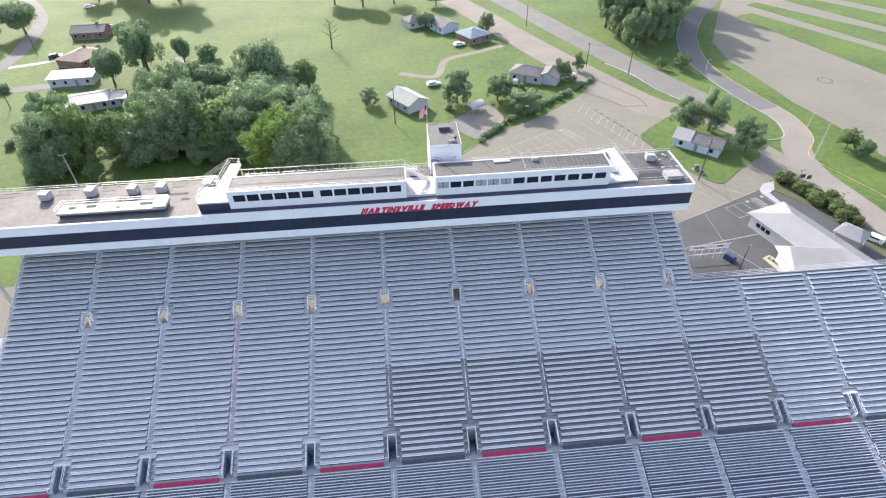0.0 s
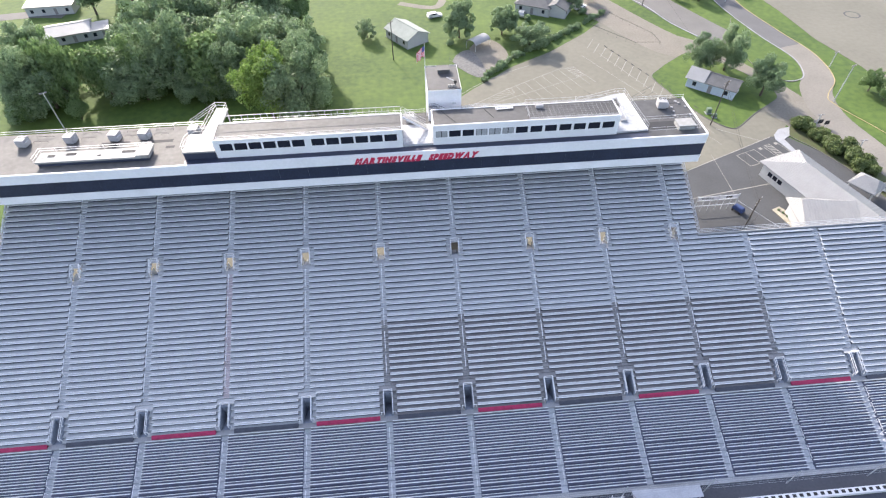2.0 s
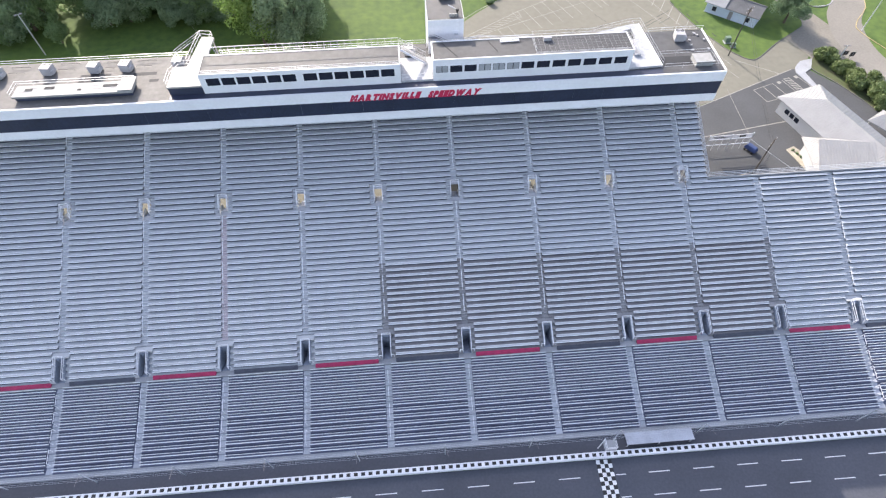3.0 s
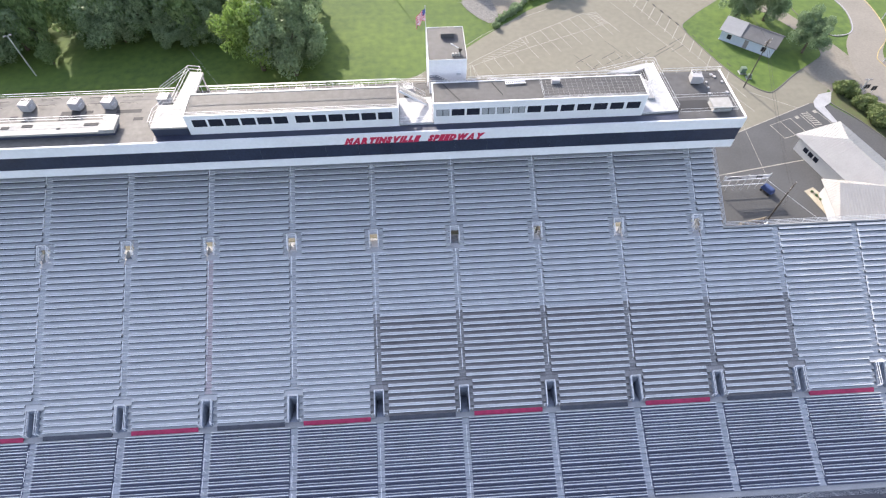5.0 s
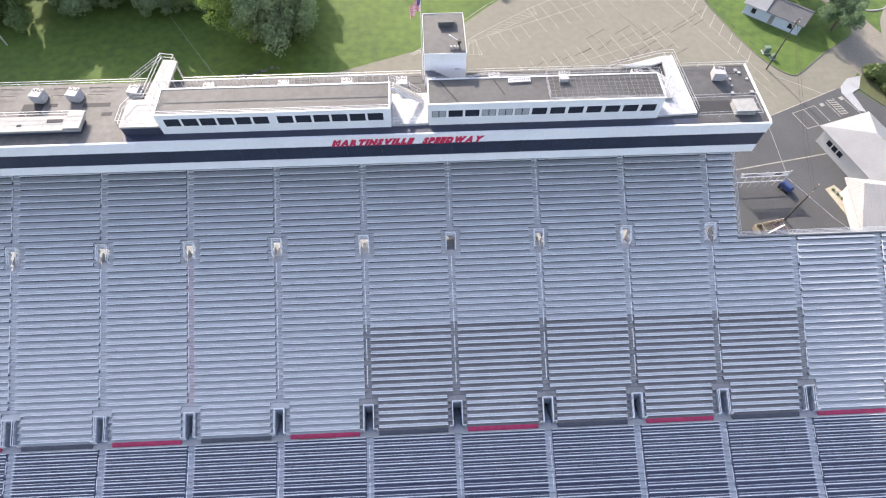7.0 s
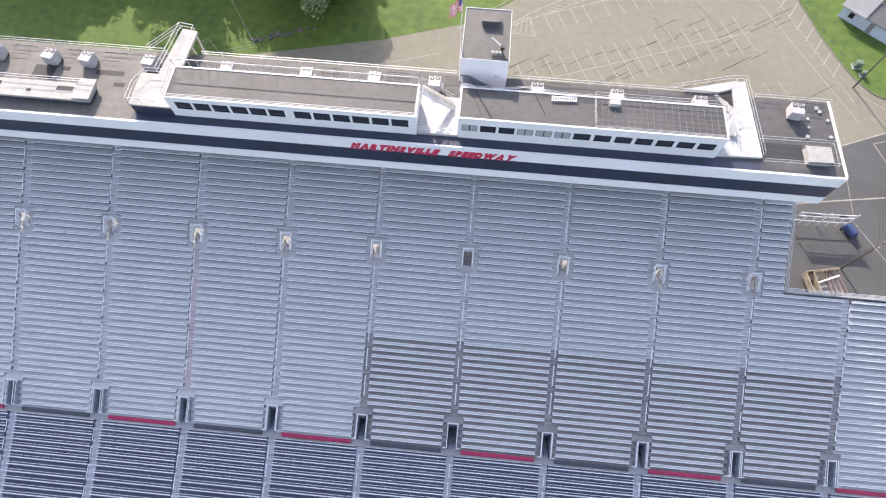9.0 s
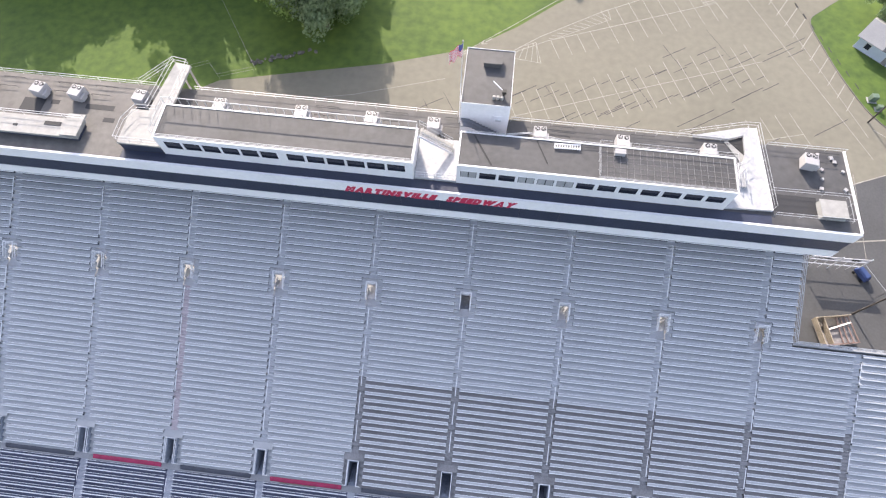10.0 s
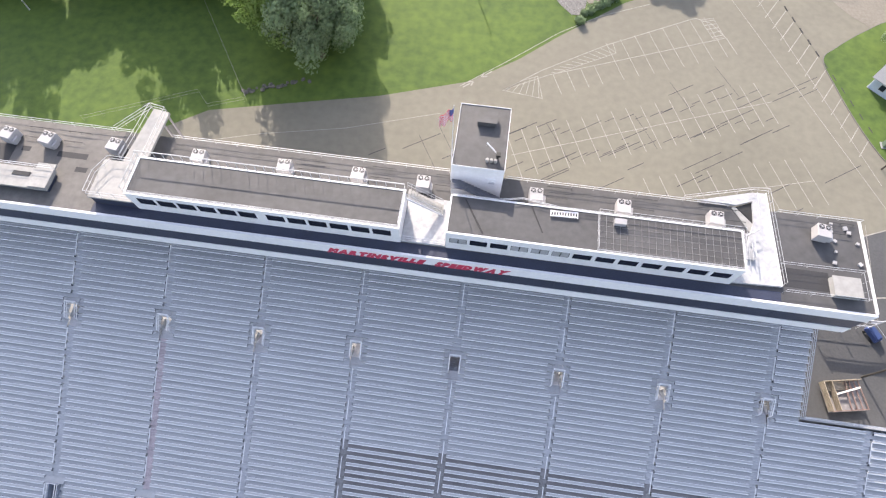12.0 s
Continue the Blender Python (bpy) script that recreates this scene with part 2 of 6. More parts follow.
def row_gap(i, x):
    """Half the gap in a row of benches at the aisle at x."""
    if i <= 4:
        return 1.28
    if 26 <= i <= 29 and x < NOTCH_X:
        return 1.32
    return 0.46


def upper_section(a, b, first, last, dark):
    th = thing("grandstand_section", "tiered grandstand section with long bare aluminium benches" if not dark else
               "grandstand section with aluminium benches on a dark lower deck", "grandstand", "upper grandstand sections")
    for i in range(first, last):
        x0, x1 = a + (row_gap(i, a) if a > AISLES[0] else 0), b - (row_gap(i, b) if b not in (NOTCH_X, AISLES[-1]) else 0.0)
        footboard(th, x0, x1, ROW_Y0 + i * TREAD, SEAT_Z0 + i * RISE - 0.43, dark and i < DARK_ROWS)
    for i in range(first, last):
        x0, x1 = a + (row_gap(i, a) if a > AISLES[0] else 0) + 0.01, b - (row_gap(i, b) if b not in (NOTCH_X, AISLES[-1]) else 0.0) - 0.01
        bench(th, x0, x1, ROW_Y0 + i * TREAD + 0.05, SEAT_Z0 + i * RISE)
    return th


for k in range(len(AISLES) - 1):
    a, b = AISLES[k], AISLES[k + 1]
    dark = -12 < a < 40
    if b <= 40:
        upper_section(a, b, 0, ROWS, dark)
    elif a < NOTCH_X < b:
        upper_section(a, b, 0, NOTCH_ROW, dark)
        upper_section(a, NOTCH_X, NOTCH_ROW, ROWS, False)
    else:
        upper_section(a, b, 0, NOTCH_ROW, dark)


def aisle(x, last, dark):
    th = thing("aisle_stairs", "grey stepped aisle with a central handrail between benches", "stairs", "grandstand aisles")
    for i in range(5, last):
        if not (26 <= i <= 29 and last > 30):
            ob = new("step", step_mesh(dark and i < DARK_ROWS, x == -35.5 and i < 26))
            ob.location, ob.parent = (x, ROW_Y0 + i * TREAD, SEAT_Z0 + i * RISE - 0.43), th
    i = 6
    while i + 2 < last:
        if last > 30 and 24 <= i <= 30:
            i = 31
            continue
        bm = bmesh.new()
        p = [Vector((x, ROW_Y0 + (i + d) * TREAD, SEAT_Z0 + (i + d) * RISE - 0.4)) for d in (0, 2.9)]
        up = Vector((0, 0, 0.95))
        tube(bm, p[0] + up, p[1] + up, 0.055, 5)
        for q in p:
            tube(bm, q, q + up, 0.02, 4)
        part("handrail", bm, WHITE, th)
        i += 4
    return th


def lower_portal(x):
    """A stair opening in the front rows, framed with pipe rails, going down under the stand."""
    th = thing("portal", "dark stairway portal framed by pale pipe rails", "stairway", "lower portals")
    bm = bmesh.new()
    zt = SEAT_Z0 + 4.6 * RISE
    for s in (-1, 1):
        box(bm, x + s * 0.62 - 0.04, x + s * 0.62 + 0.04, -2.95, -0.1, -2.6, 0.0)
        v = box(bm, x + s * 0.62 - 0.04, x + s * 0.62 + 0.04, -2.95, -0.1, 0.0, 0.3)
        v[6].co.z = v[7].co.z = 1.53
    box(bm, x - 0.68, x + 0.68, -0.1, 0.05, -2.6, 1.53)
    # portal walls take the slate tone for the low light inside
    part("side_wall", bm, SLATE, th)
    material = ALU_DECK if not -12 < x < 48.5 else AISLE_DARK
    for s in (-1, 1):
        for i in range(5):
            z = SEAT_Z0 + i * RISE - 0.43
            y = ROW_Y0 + i * TREAD
            xa, xb = sorted((x + s * 0.68, x + s * 1.28))
            bm = bmesh.new()
            box(bm, xa, xb, y - 0.5, y + 0.34, z - 0.06, z)
            box(bm, xa, xb, y + 0.30, y + 0.34, z, z + RISE - 0.06)
            part("side_step", bm, material, th)
    bm = bmesh.new()
    box(bm, x - 1.28, x + 1.28, 0.05, 1.5, zt - 0.5, zt - 0.44)
    part("header_deck", bm, material, th)
    for i in range(9):
        bm = bmesh.new()
        box(bm, x - 0.52, x + 0.52, -2.9 + i * 0.36, -2.5 + i * 0.36, -2.8, -0.45 - i * 0.2)
        part("stair", bm, SLATE, th)
    for s in (-1, 1):
        bm = bmesh.new()
        a, b = Vector((x + s * 0.64, -2.95, 0.3)), Vector((x + s * 0.64, -0.03, 1.53))
        up = Vector((0, 0, 0.75))
        for q in (0.45, 1.0):
            tube(bm, a + up * q, b + up * q, 0.05, 5)
        for k in range(4):
            p = a.lerp(b, k / 3)
            tube(bm, p, p + up, 0.04, 4)
        tube(bm, a + up, a + Vector((s * 0.42, 0, 0.75)), 0.05, 5)
        tube(bm, a + Vector((s * 0.42, 0, 0.75)), a + Vector((s * 0.42, 0, 0)), 0.05, 5)
        part("side_rail", bm, WHITE, th)
    bm = bmesh.new()
    tube(bm, (x - 0.64, -0.03, 2.28), (x + 0.64, -0.03, 2.28), 0.05, 5)
    tube(bm, (x - 0.64, -0.03, 1.9), (x + 0.64, -0.03, 1.9), 0.04, 5)
    part("end_rail", bm, WHITE, th)
    return th


def upper_vomitory(x):
    """A stair well through the deck with landings at its sides, a flight going down and pipe rails round it."""
    th = thing("vomitory", "stair opening through the benches with low white pipe rails", "stairway", "upper vomitories")
    y0, y1 = ROW_Y0 + 25.5 * TREAD, ROW_Y0 + 29.5 * TREAD
    ha, hb = y0 + 1.0, y0 + 2.3
    z0 = SEAT_Z0 + 25.5 * RISE
    for i in range(26, 30):
        z, y = SEAT_Z0 + i * RISE - 0.43, ROW_Y0 + i * TREAD
        for s in (-1, 1):
            xa, xb = sorted((x + s * 0.60, x + s * 1.30))
            bm = bmesh.new()
            box(bm, xa, xb, y - 0.545, y + 0.27, z - 0.06, z)
            box(bm, xa, xb, y + 0.23, y + 0.27, z, z + RISE - 0.06)
            part("side_step", bm, AISLE, th)
            bm = bmesh.new()
            xc = x + s * 1.06
            box(bm, xc - 0.20, xc + 0.20, y - 0.15, y + 0.12, z + 0.28, z + 0.36)
            part("end_block", bm, ALU_MID, th)
    bm = bmesh.new()
    box(bm, x - 0.60, x + 0.60, hb, y1 + 0.3, z0 + 1.0, z0 + 1.06)
    part("header_deck", bm, AISLE, th)
    bm = bmesh.new()
    box(bm, x - 0.60, x + 0.60, y0 - 0.5, ha, z0 - 0.5, z0 - 0.44)
    part("landing", bm, AISLE, th)
    for i in range(9):
        bm = bmesh.new()
        box(bm, x - 0.55, x + 0.55, ha + i * 0.30, ha + 0.24 + i * 0.30, z0 - 0.60 - i * 0.20, z0 - 0.55 - i * 0.20)
        # same stair in two tones: slate for shaded wells, white for sunlit ones
        part("stair", bm, SLATE if x in (0.0, -47.15) else WHITE, th)
    if x in (0.0, -47.15):
        bm = bmesh.new()
        # added floor that hides the sunlit ground and keeps the well dark
        box(bm, x - 0.56, x + 0.56, ha + 0.3, hb + 1.6, z0 - 2.5, z0 - 2.42)
        part("lower_floor", bm, SLATE, th, "dark floor added below the stair so the well looks unlit")
    else:
        # dark bars drawn in place of the shadow stripes across the sunlit ground
        for k in range(3):
            bm = bmesh.new()
            beam(bm, (x - 0.56, ha + 0.5 + k * 0.55, z0 - 2.2), (x + 0.56, ha + 1.3 + k * 0.55, z0 - 1.8), 0.09, 0.12)
            part("brace", bm, RISER, th, "dark diagonal bar standing in for a shadow stripe")
    if x in (-59.0, 12.17, 36.1):
        bm = bmesh.new()
        # added cream panel; its pale colour imitates sunlight at the foot of the well
        box(bm, x - 0.56, x + 0.05, hb + 0.35, hb + 0.41, z0 - 2.4, z0 + 0.2)
        part("back_panel", bm, CREAM, th, "pale panel standing in for sunlit ground beyond the stair")
    for s in (-1, 1):
        bm = bmesh.new()
        xa, xb = sorted((x + s * 0.56, x + s * 0.60))
        box(bm, xa, xb, ha, hb, z0 - 1.3, z0 + 0.0)
        part("cheek", bm, GALV, th)
        bm = bmesh.new()
        a, b = Vector((x + s * 0.64, ha - 0.3, z0 - 0.1)), Vector((x + s * 0.64, hb + 0.1, z0 + 1.0))
        up = Vector((0, 0, 0.9))
        tube(bm, a + up, b + up, 0.055, 5)
        tube(bm, a + up * 0.5, b + up * 0.5, 0.045, 4)
        for k in range(4):
            p = a.lerp(b, k / 3)
            tube(bm, p, p + up, 0.045, 4)
        part("side_rail", bm, WHITE, th)
    bm = bmesh.new()
    tube(bm, (x - 0.64, hb + 0.1, z0 + 1.9), (x + 0.64, hb + 0.1, z0 + 1.9), 0.06, 5)
    tube(bm, (x - 0.64, hb + 0.1, z0 + 1.45), (x + 0.64, hb + 0.1, z0 + 1.45), 0.045, 5)
    part("end_rail", bm, WHITE, th)
    return th


for x in AISLES[:-1]:
    aisle(x, ROWS if x < NOTCH_X else NOTCH_ROW, -12 < x < 49)
    if x > AISLES[0]:
        lower_portal(x)
        if x < NOTCH_X:
            upper_vomitory(x)

# cross aisle in front of the upper stand
bm = bmesh.new()
box(bm, -95, 95, -3.70, -2.9, -0.75, -0.42)
solid("cross_aisle", bm, CONCRETE, "concrete cross aisle between the two tiers of benches", "walkway")
bm = bmesh.new()
box(bm, -95, 95, -3.9, 0, -6, -3.05)
solid("foundation", bm, CONCRETE, "concrete foundation under the stand", "foundation")
for k in range(len(AISLES) - 1):
    a, b = AISLES[k] + 1.3, AISLES[k + 1] - 1.3
    bm = bmesh.new()
    v = box(bm, a, b, -3.52, -3.0, -0.42, -0.36)
    for i in (6, 7):
        v[i].co.z = -0.04
    th = tagged(new("front_panel", mesh_of(bm, "front_panel", PANEL_RED if k % 2 == 0 else PANEL_DARK)),
                "red front panel below the first bench row" if k % 2 == 0 else "dark front panel below the first bench row",
                "panel", "front panels of the upper stand", "")

bm = bmesh.new()
box(bm, -21.2, -16.4, -3.66, -3.53, -0.42, -0.414)
solid("cross_aisle_patch", bm, DIRT, "worn tan patch on the cross aisle", "patch")

# lower stand
low_y, low_z = [-4.06], [-0.80]
for j in range(13):
    low_y.append(low_y[-1] - (0.735 if j < 7 else 0.88))
    low_z.append(low_z[-1] - 0.245)
for k in range(len(AISLES) - 1):
    a, b = AISLES[k], AISLES[k + 1]
    th = thing("lower_section", "lower grandstand section with narrow aluminium benches on a dark deck", "grandstand", "lower grandstand sections")
    bm = bmesh.new()
    prof = [(-3.69, -5.2)]
    for j in range(14):
        yb = -3.69 if j == 0 else low_y[j - 1] - 0.26
        prof += [(yb, low_z[j]), (low_y[j] - 0.26, low_z[j])]
    prof.append((low_y[13] - 0.26, -5.2))
    lo = [bm.verts.new((a + 0.48, *p)) for p in prof]
    hi = [bm.verts.new((b - 0.48, *p)) for p in prof]
    for j in range(len(prof)):
        q = (j + 1) % len(prof)
        bm.faces.new((lo[j], lo[q], hi[q], hi[j]))
    part("deck", bm, NAVY_DECK, th)
    for j in range(14):
        bench(th, a + 0.52, b - 0.52, low_y[j] + 0.08, low_z[j] + 0.36, True)
for x in AISLES:
    th = thing("lower_aisle", "pale concrete steps with a white handrail", "stairs", "lower aisles")
    for j in range(14):
        bm = bmesh.new()
        yb = -3.70 if j == 0 else low_y[j - 1] - 0.25
        box(bm, x - 0.48, x + 0.48, low_y[j] - 0.27, yb + 0.02, -5.2, low_z[j] + 0.003)
        part("step", bm, AISLE_LOW, th)
    for j in (1, 4, 7, 10):
        bm = bmesh.new()
        p = [Vector((x, low_y[j], low_z[j])), Vector((x, low_y[j + 2], low_z[j + 2]))]
        up = Vector((0, 0, 0.92))
        tube(bm, p[0] + up, p[1] + up, 0.045, 5)
        for q in p:
            tube(bm, q, q + up, 0.03, 4)
        part("handrail", bm, WHITE, th)

# stand structure: back rail, edge rails, columns and rakers
bm = bmesh.new()
yb, zb = ROW_Y0 + ROWS * TREAD, SEAT_Z0 + ROWS * RISE - 0.5
box(bm, AISLES[0], NOTCH_X, yb - 0.2, yb + 0.2, zb - 0.6, 19.9)
solid("wall_stand_back", bm, CONCRETE, "concrete wall behind the top bench row", "wall")
bm = bmesh.new()
yn, zn = ROW_Y0 + NOTCH_ROW * TREAD - 0.3, SEAT_Z0 + NOTCH_ROW * RISE - 0.4
box(bm, NOTCH_X, AISLES[-1], yn, yn + 0.18, -0.0, zn + 0.25)
solid("wall_notch", bm, CONCRETE, "concrete back wall of the shorter stand", "wall")
th = thing("stand_rail", "galvanised pipe rail along the back edge of the shorter stand", "railing")
railing("rail", th, [(NOTCH_X, yn + 0.1, zn + 0.25), (AISLES[-1], yn + 0.1, zn + 0.25)], 1.05, 3, 2.0, 0.035)
th = thing("stand_rail", "galvanised pipe rail down the end of the upper stand", "railing")
railing("rail", th, [(NOTCH_X + 0.05, yn, zn), (NOTCH_X + 0.05, yb, zb + 0.1)], 1.05, 3, 1.6, 0.035)
th = thing("stand_rail", "galvanised pipe rail down the outer end of the stand", "railing")
railing("rail", th, [(AISLES[0] - 0.05, -2.6, 0.0), (AISLES[0] - 0.05, yb, zb + 0.1)], 1.05, 3, 1.6, 0.035)
col_me = {}
for x in AISLES:
    for y in (6.0, 14.0, 22.0, 30.0):
        if x > NOTCH_X and y > 15:
            continue
        if y not in col_me:
            bm = bmesh.new()
            zt = SEAT_Z0 + (y - ROW_Y0) / TREAD * RISE - 0.9
            box(bm, -0.16, 0.16, -0.16, 0.16, -3.1, zt)
            box(bm, -0.3, 0.3, -0.3, 0.3, -3.1, -2.8)
            col_me[y] = mesh_of(bm, "stand_column", GALV)
        ob = tagged(new("stand_column", col_me[y]), "grey steel column under the grandstand", "column", "stand columns")
        ob.location = (x + 1.9, y, 0)
    bm = bmesh.new()
    top = ROWS if x < NOTCH_X else NOTCH_ROW
    beam(bm, (x + 1.9, -1.5, 0.1), (x + 1.9, ROW_Y0 + top * TREAD - 0.3, SEAT_Z0 + top * RISE - 0.95), 0.2, 0.4)
    tagged(new("raker_beam", mesh_of(bm, "raker_beam", GALV)), "sloping steel beam carrying the bench rows", "beam", "raker beams")

# ---- press building on top of the stand ----
RZ = 25.0
press = thing("press_building", "long white press building with a dark glazing band above the stand", "building")
bm = bmesh.new()
box(bm, -39.7, 40.2, 26.75, 37.0, RZ - 0.3, RZ)
part("roof", bm, ROOF, press, "grey membrane roof with patches and stains")
bm = bmesh.new()
box(bm, -88, -39.7, 26.75, 37.0, RZ - 0.3, RZ)
part("roof", bm, ROOF_PALE, press, "older sun-bleached roof membrane with patches")
bm = bmesh.new()
box(bm, -88, 40.2, 26.75, 36.9, 19.7, 19.9)
part("soffit", bm, WHITE, press)
bm = bmesh.new()
box(bm, -88, 40.1, 36.6, 36.85, 16.0, RZ - 0.3)
part("back_wall", bm, WHITE, press)
bm = bmesh.new()
box(bm, 39.9, 40.15, 26.9, 36.6, 19.9, RZ - 0.3)
part("end_wall", bm, WHITE, press)
bm = bmesh.new()
box(bm, -88, 40.2, 26.5, 26.75, 23.35, RZ + 0.02)
part("upper_fascia", bm, WHITE, press, "white painted fascia carrying red lettering")
bm = bmesh.new()
box(bm, -88, 40.2, 26.5, 26.75, 19.75, 21.1)
part("lower_fascia", bm, WHITE, press)
bm = bmesh.new()
box(bm, -39.6, 31.0, 26.76, 27.84, RZ, RZ + 0.012)
part("roof_gutter", bm, NAVY_ROOF, press, "dark membrane gutter strip before the cabins")
pane_w = 4.42
bm = bmesh.new()
box(bm, 0.012, pane_w - 0.012, 0, 0.1, 21.1, 23.35)
pane_me = mesh_of(bm, "glazing_panel", NAVY)
for k in range(29):
    part("glazing_panel", pane_me, None, press).location = (-88 + k * pane_w, 26.58, 0)
bm = bmesh.new()
box(bm, -88, 40.1, 26.70, 26.74, 21.1, 23.35)
part("glazing_backing", bm, BLACK, press)
for xa, xb, ya, yb2 in ((-53.5, -50.9, 31.5, 33.6), (-50.2, -49.2, 33.0, 33.6), (-46.0, -42.6, 32.8, 33.5), (-43.3, -42.0, 31.2, 31.8),
                           (-60.2, -59.2, 32.3, 33.0), (-58.4, -57.6, 31.4, 32.0), (31.4, 36.0, 28.5, 30.6)):
    bm = bmesh.new()
    box(bm, xa, xb, ya, yb2, RZ, RZ + 0.012)
    part("roof_patch", bm, ROOF_DARK, press, "dark bitumen patch on the roof")
for x in np.arange(-84, 40, 12.0):
    bm = bmesh.new()
    box(bm, -0.25, 0.25, -0.25, 0.25, -3.0, 19.7)
    part("column", bm, GALV, press).location = (float(x), 36.5, 0)
for xa, xb in ((-88, -38.6), (-34.0, -3.2), (2.9, 26.5), (31.5, 40.1)):
    railing("roof_rail", press, [(xa, 36.85, RZ), (xb, 36.85, RZ)], 0.75, 2, 2.4, 0.028, GALV)
bm = bmesh.new()
box(bm, 39.98, 40.2, 26.75, 37.0, RZ, RZ + 0.16)
part("roof_edge", bm, WHITE, press, "white metal roof edging")
for y in (31.2, 28.2):
    railing("roof_rail", press, [(31.2, y - 0.4, RZ), (39.3, y - 0.3, RZ)], 0.9, 2, 2.6, 0.02, GALV)
railing("roof_rail", press, [(39.3, 27.9, RZ), (39.3, 30.9, RZ)], 0.9, 2, 1.0, 0.025, PIPE)


def window(parent, x0, x1, y, z0, z1, blind=False):
    """A pane in a slim white frame, in a front wall facing -y."""
    bm = bmesh.new()
    for a, b, c, d in ((x0, x1, z0 - 0.07, z0), (x0, x1, z1, z1 + 0.07), (x0 - 0.07, x0, z0 - 0.07, z1 + 0.07), (x1, x1 + 0.07, z0 - 0.07, z1 + 0.07)):
        box(bm, a, b, y - 0.05, y + 0.02, c, d)
    fr = part("window_frame", bm, WHITE, parent)
    bm = bmesh.new()
    box(bm, x0, x1, y - 0.015, y - 0.005, z0, z1)
    part("pane", bm, GLASS, fr)
    if blind:
        bm = bmesh.new()
        for k in range(2):
            xa = x0 + (x1 - x0) * (0.03 + 0.5 * k)
            box(bm, xa, xa + (x1 - x0) * 0.44, y - 0.03, y - 0.018, z0 + 0.03, z1 - 0.05)
        part("blind", bm, CONCRETE, fr, "half-drawn grey vertical blinds")


def cabin(label, x0, x1, y0, y1, zt, wins, z0w, z1w):
    th = thing("press_cabin", label, "cabin", "press cabins on the roof")
    bm = bmesh.new()
    z = RZ
    # front wall with openings, built as piers and bands
    box(bm, x0, x1, y0, y0 + 0.15, z, z0w)
    box(bm, x0, x1, y0, y0 + 0.15, z1w, zt)
    xs = [x0] + [v for w in wins for v in w[:2]] + [x1]
    for a, b in zip(xs[::2], xs[1::2]):
        box(bm, a, b, y0, y0 + 0.15, z0w, z1w)
    part("front_wall", bm, WHITE, th)
    for a, b, c, d in ((x0, x0 + 0.15, y0 + 0.15, y1), (x1 - 0.15, x1, y0 + 0.15, y1), (x0 + 0.15, x1 - 0.15, y1 - 0.15, y1)):
        bm = bmesh.new()
        box(bm, a, b, c, d, z, zt)
        part("side_wall", bm, WHITE, th)
    bm = bmesh.new()
    box(bm, x0 + 0.12, x1 - 0.12, y0 + 0.12, y1 - 0.12, zt - 0.12, zt + 0.03)
    part("roof", bm, ROOF, th)
    bm = bmesh.new()
    box(bm, x0 - 0.05, x1 + 0.05, y0 - 0.06, y0 + 0.12, zt, zt + 0.09)
    box(bm, x0 - 0.05, x1 + 0.05, y1 - 0.12, y1 + 0.05, zt, zt + 0.1)
    box(bm, x0 - 0.05, x0 + 0.12, y0 + 0.12, y1 - 0.12, zt, zt + 0.1)
    box(bm, x1 - 0.12, x1 + 0.05, y0 + 0.12, y1 - 0.12, zt, zt + 0.1)
    part("roof_edge", bm, WHITE, th)
    for w in wins:
        window(th, w[0] + 0.04, w[1] - 0.04, y0 + 0.015, z0w + 0.07, z1w - 0.07, len(w) > 2)
    return th


wl = [(-33.95 + k * 2.1, -32.05 + k * 2.1) for k in range(6)] + [(-20.6 + k * 2.16, -18.65 + k * 2.16) for k in range(6)]
cab_l = cabin("white press cabin with dark windows and a railed roof", -34.75, -7.05, 27.85, 32.2, 28.1, wl, 26.2, 27.55)
wr = [(-2.1 + k * 2.02, -0.3 + k * 2.02, 1) for k in range(6)]
wr[1], wr[2] = wr[1][:2], wr[2][:2]
wr += [(10.05 + k * 2.23, 11.95 + k * 2.23) for k in range(7)]
cab_r = cabin("white press cabin with dark windows, some behind drawn blinds", -2.45, 26.0, 27.95, 32.2, 28.4, wr, 26.25, 27.5)
for y in (27.95, 32.1):
    railing("roof_railing", cab_l, [(-34.7, y, 28.15), (-7.1, y, 28.15)], 1.3 if y > 30 else 0.5, 1 if y > 30 else 2, 0.95, 0.055 if y > 30 else 0.035, PIPE)
railing("roof_railing", cab_l, [(-34.7, 27.95, 28.15), (-34.7, 32.1, 28.15)], 1.05, 2, 1.1, 0.035, PIPE)
railing("roof_railing", cab_l, [(-7.1, 27.95, 28.15), (-7.1, 32.1, 28.15)], 1.05, 2, 1.1, 0.035, PIPE)
for pts in ([(12.0, 28.1, 28.45), (12.0, 32.1, 28.45)], [(12.0, 32.1, 28.45), (25.9, 32.1, 28.45)], [(25.9, 32.1, 28.45), (25.9, 28.1, 28.45)]):
    railing("roof_railing", cab_r, pts, 0.95, 2, 1.0, 0.022, PIPE)
railing("roof_railing", cab_r, [(12.0, 28.1, 28.45), (25.9, 28.1, 28.45)], 0.35, 2, 1.2, 0.022, PIPE)
railing("roof_railing", cab_r, [(-2.3, 32.1, 28.45), (2.2, 32.1, 28.45), (4.6, 32.6, 28.45), (8.2, 32.1, 28.45), (12.0, 32.1, 28.45)], 0.4, 2, 1.6, 0.032, PIPE)
bm = bmesh.new()
for k in range(21):
    x = 12.2 + k * 0.68
    box(bm, x, x + 0.016, 28.2, 32.0, 28.45, 28.49)
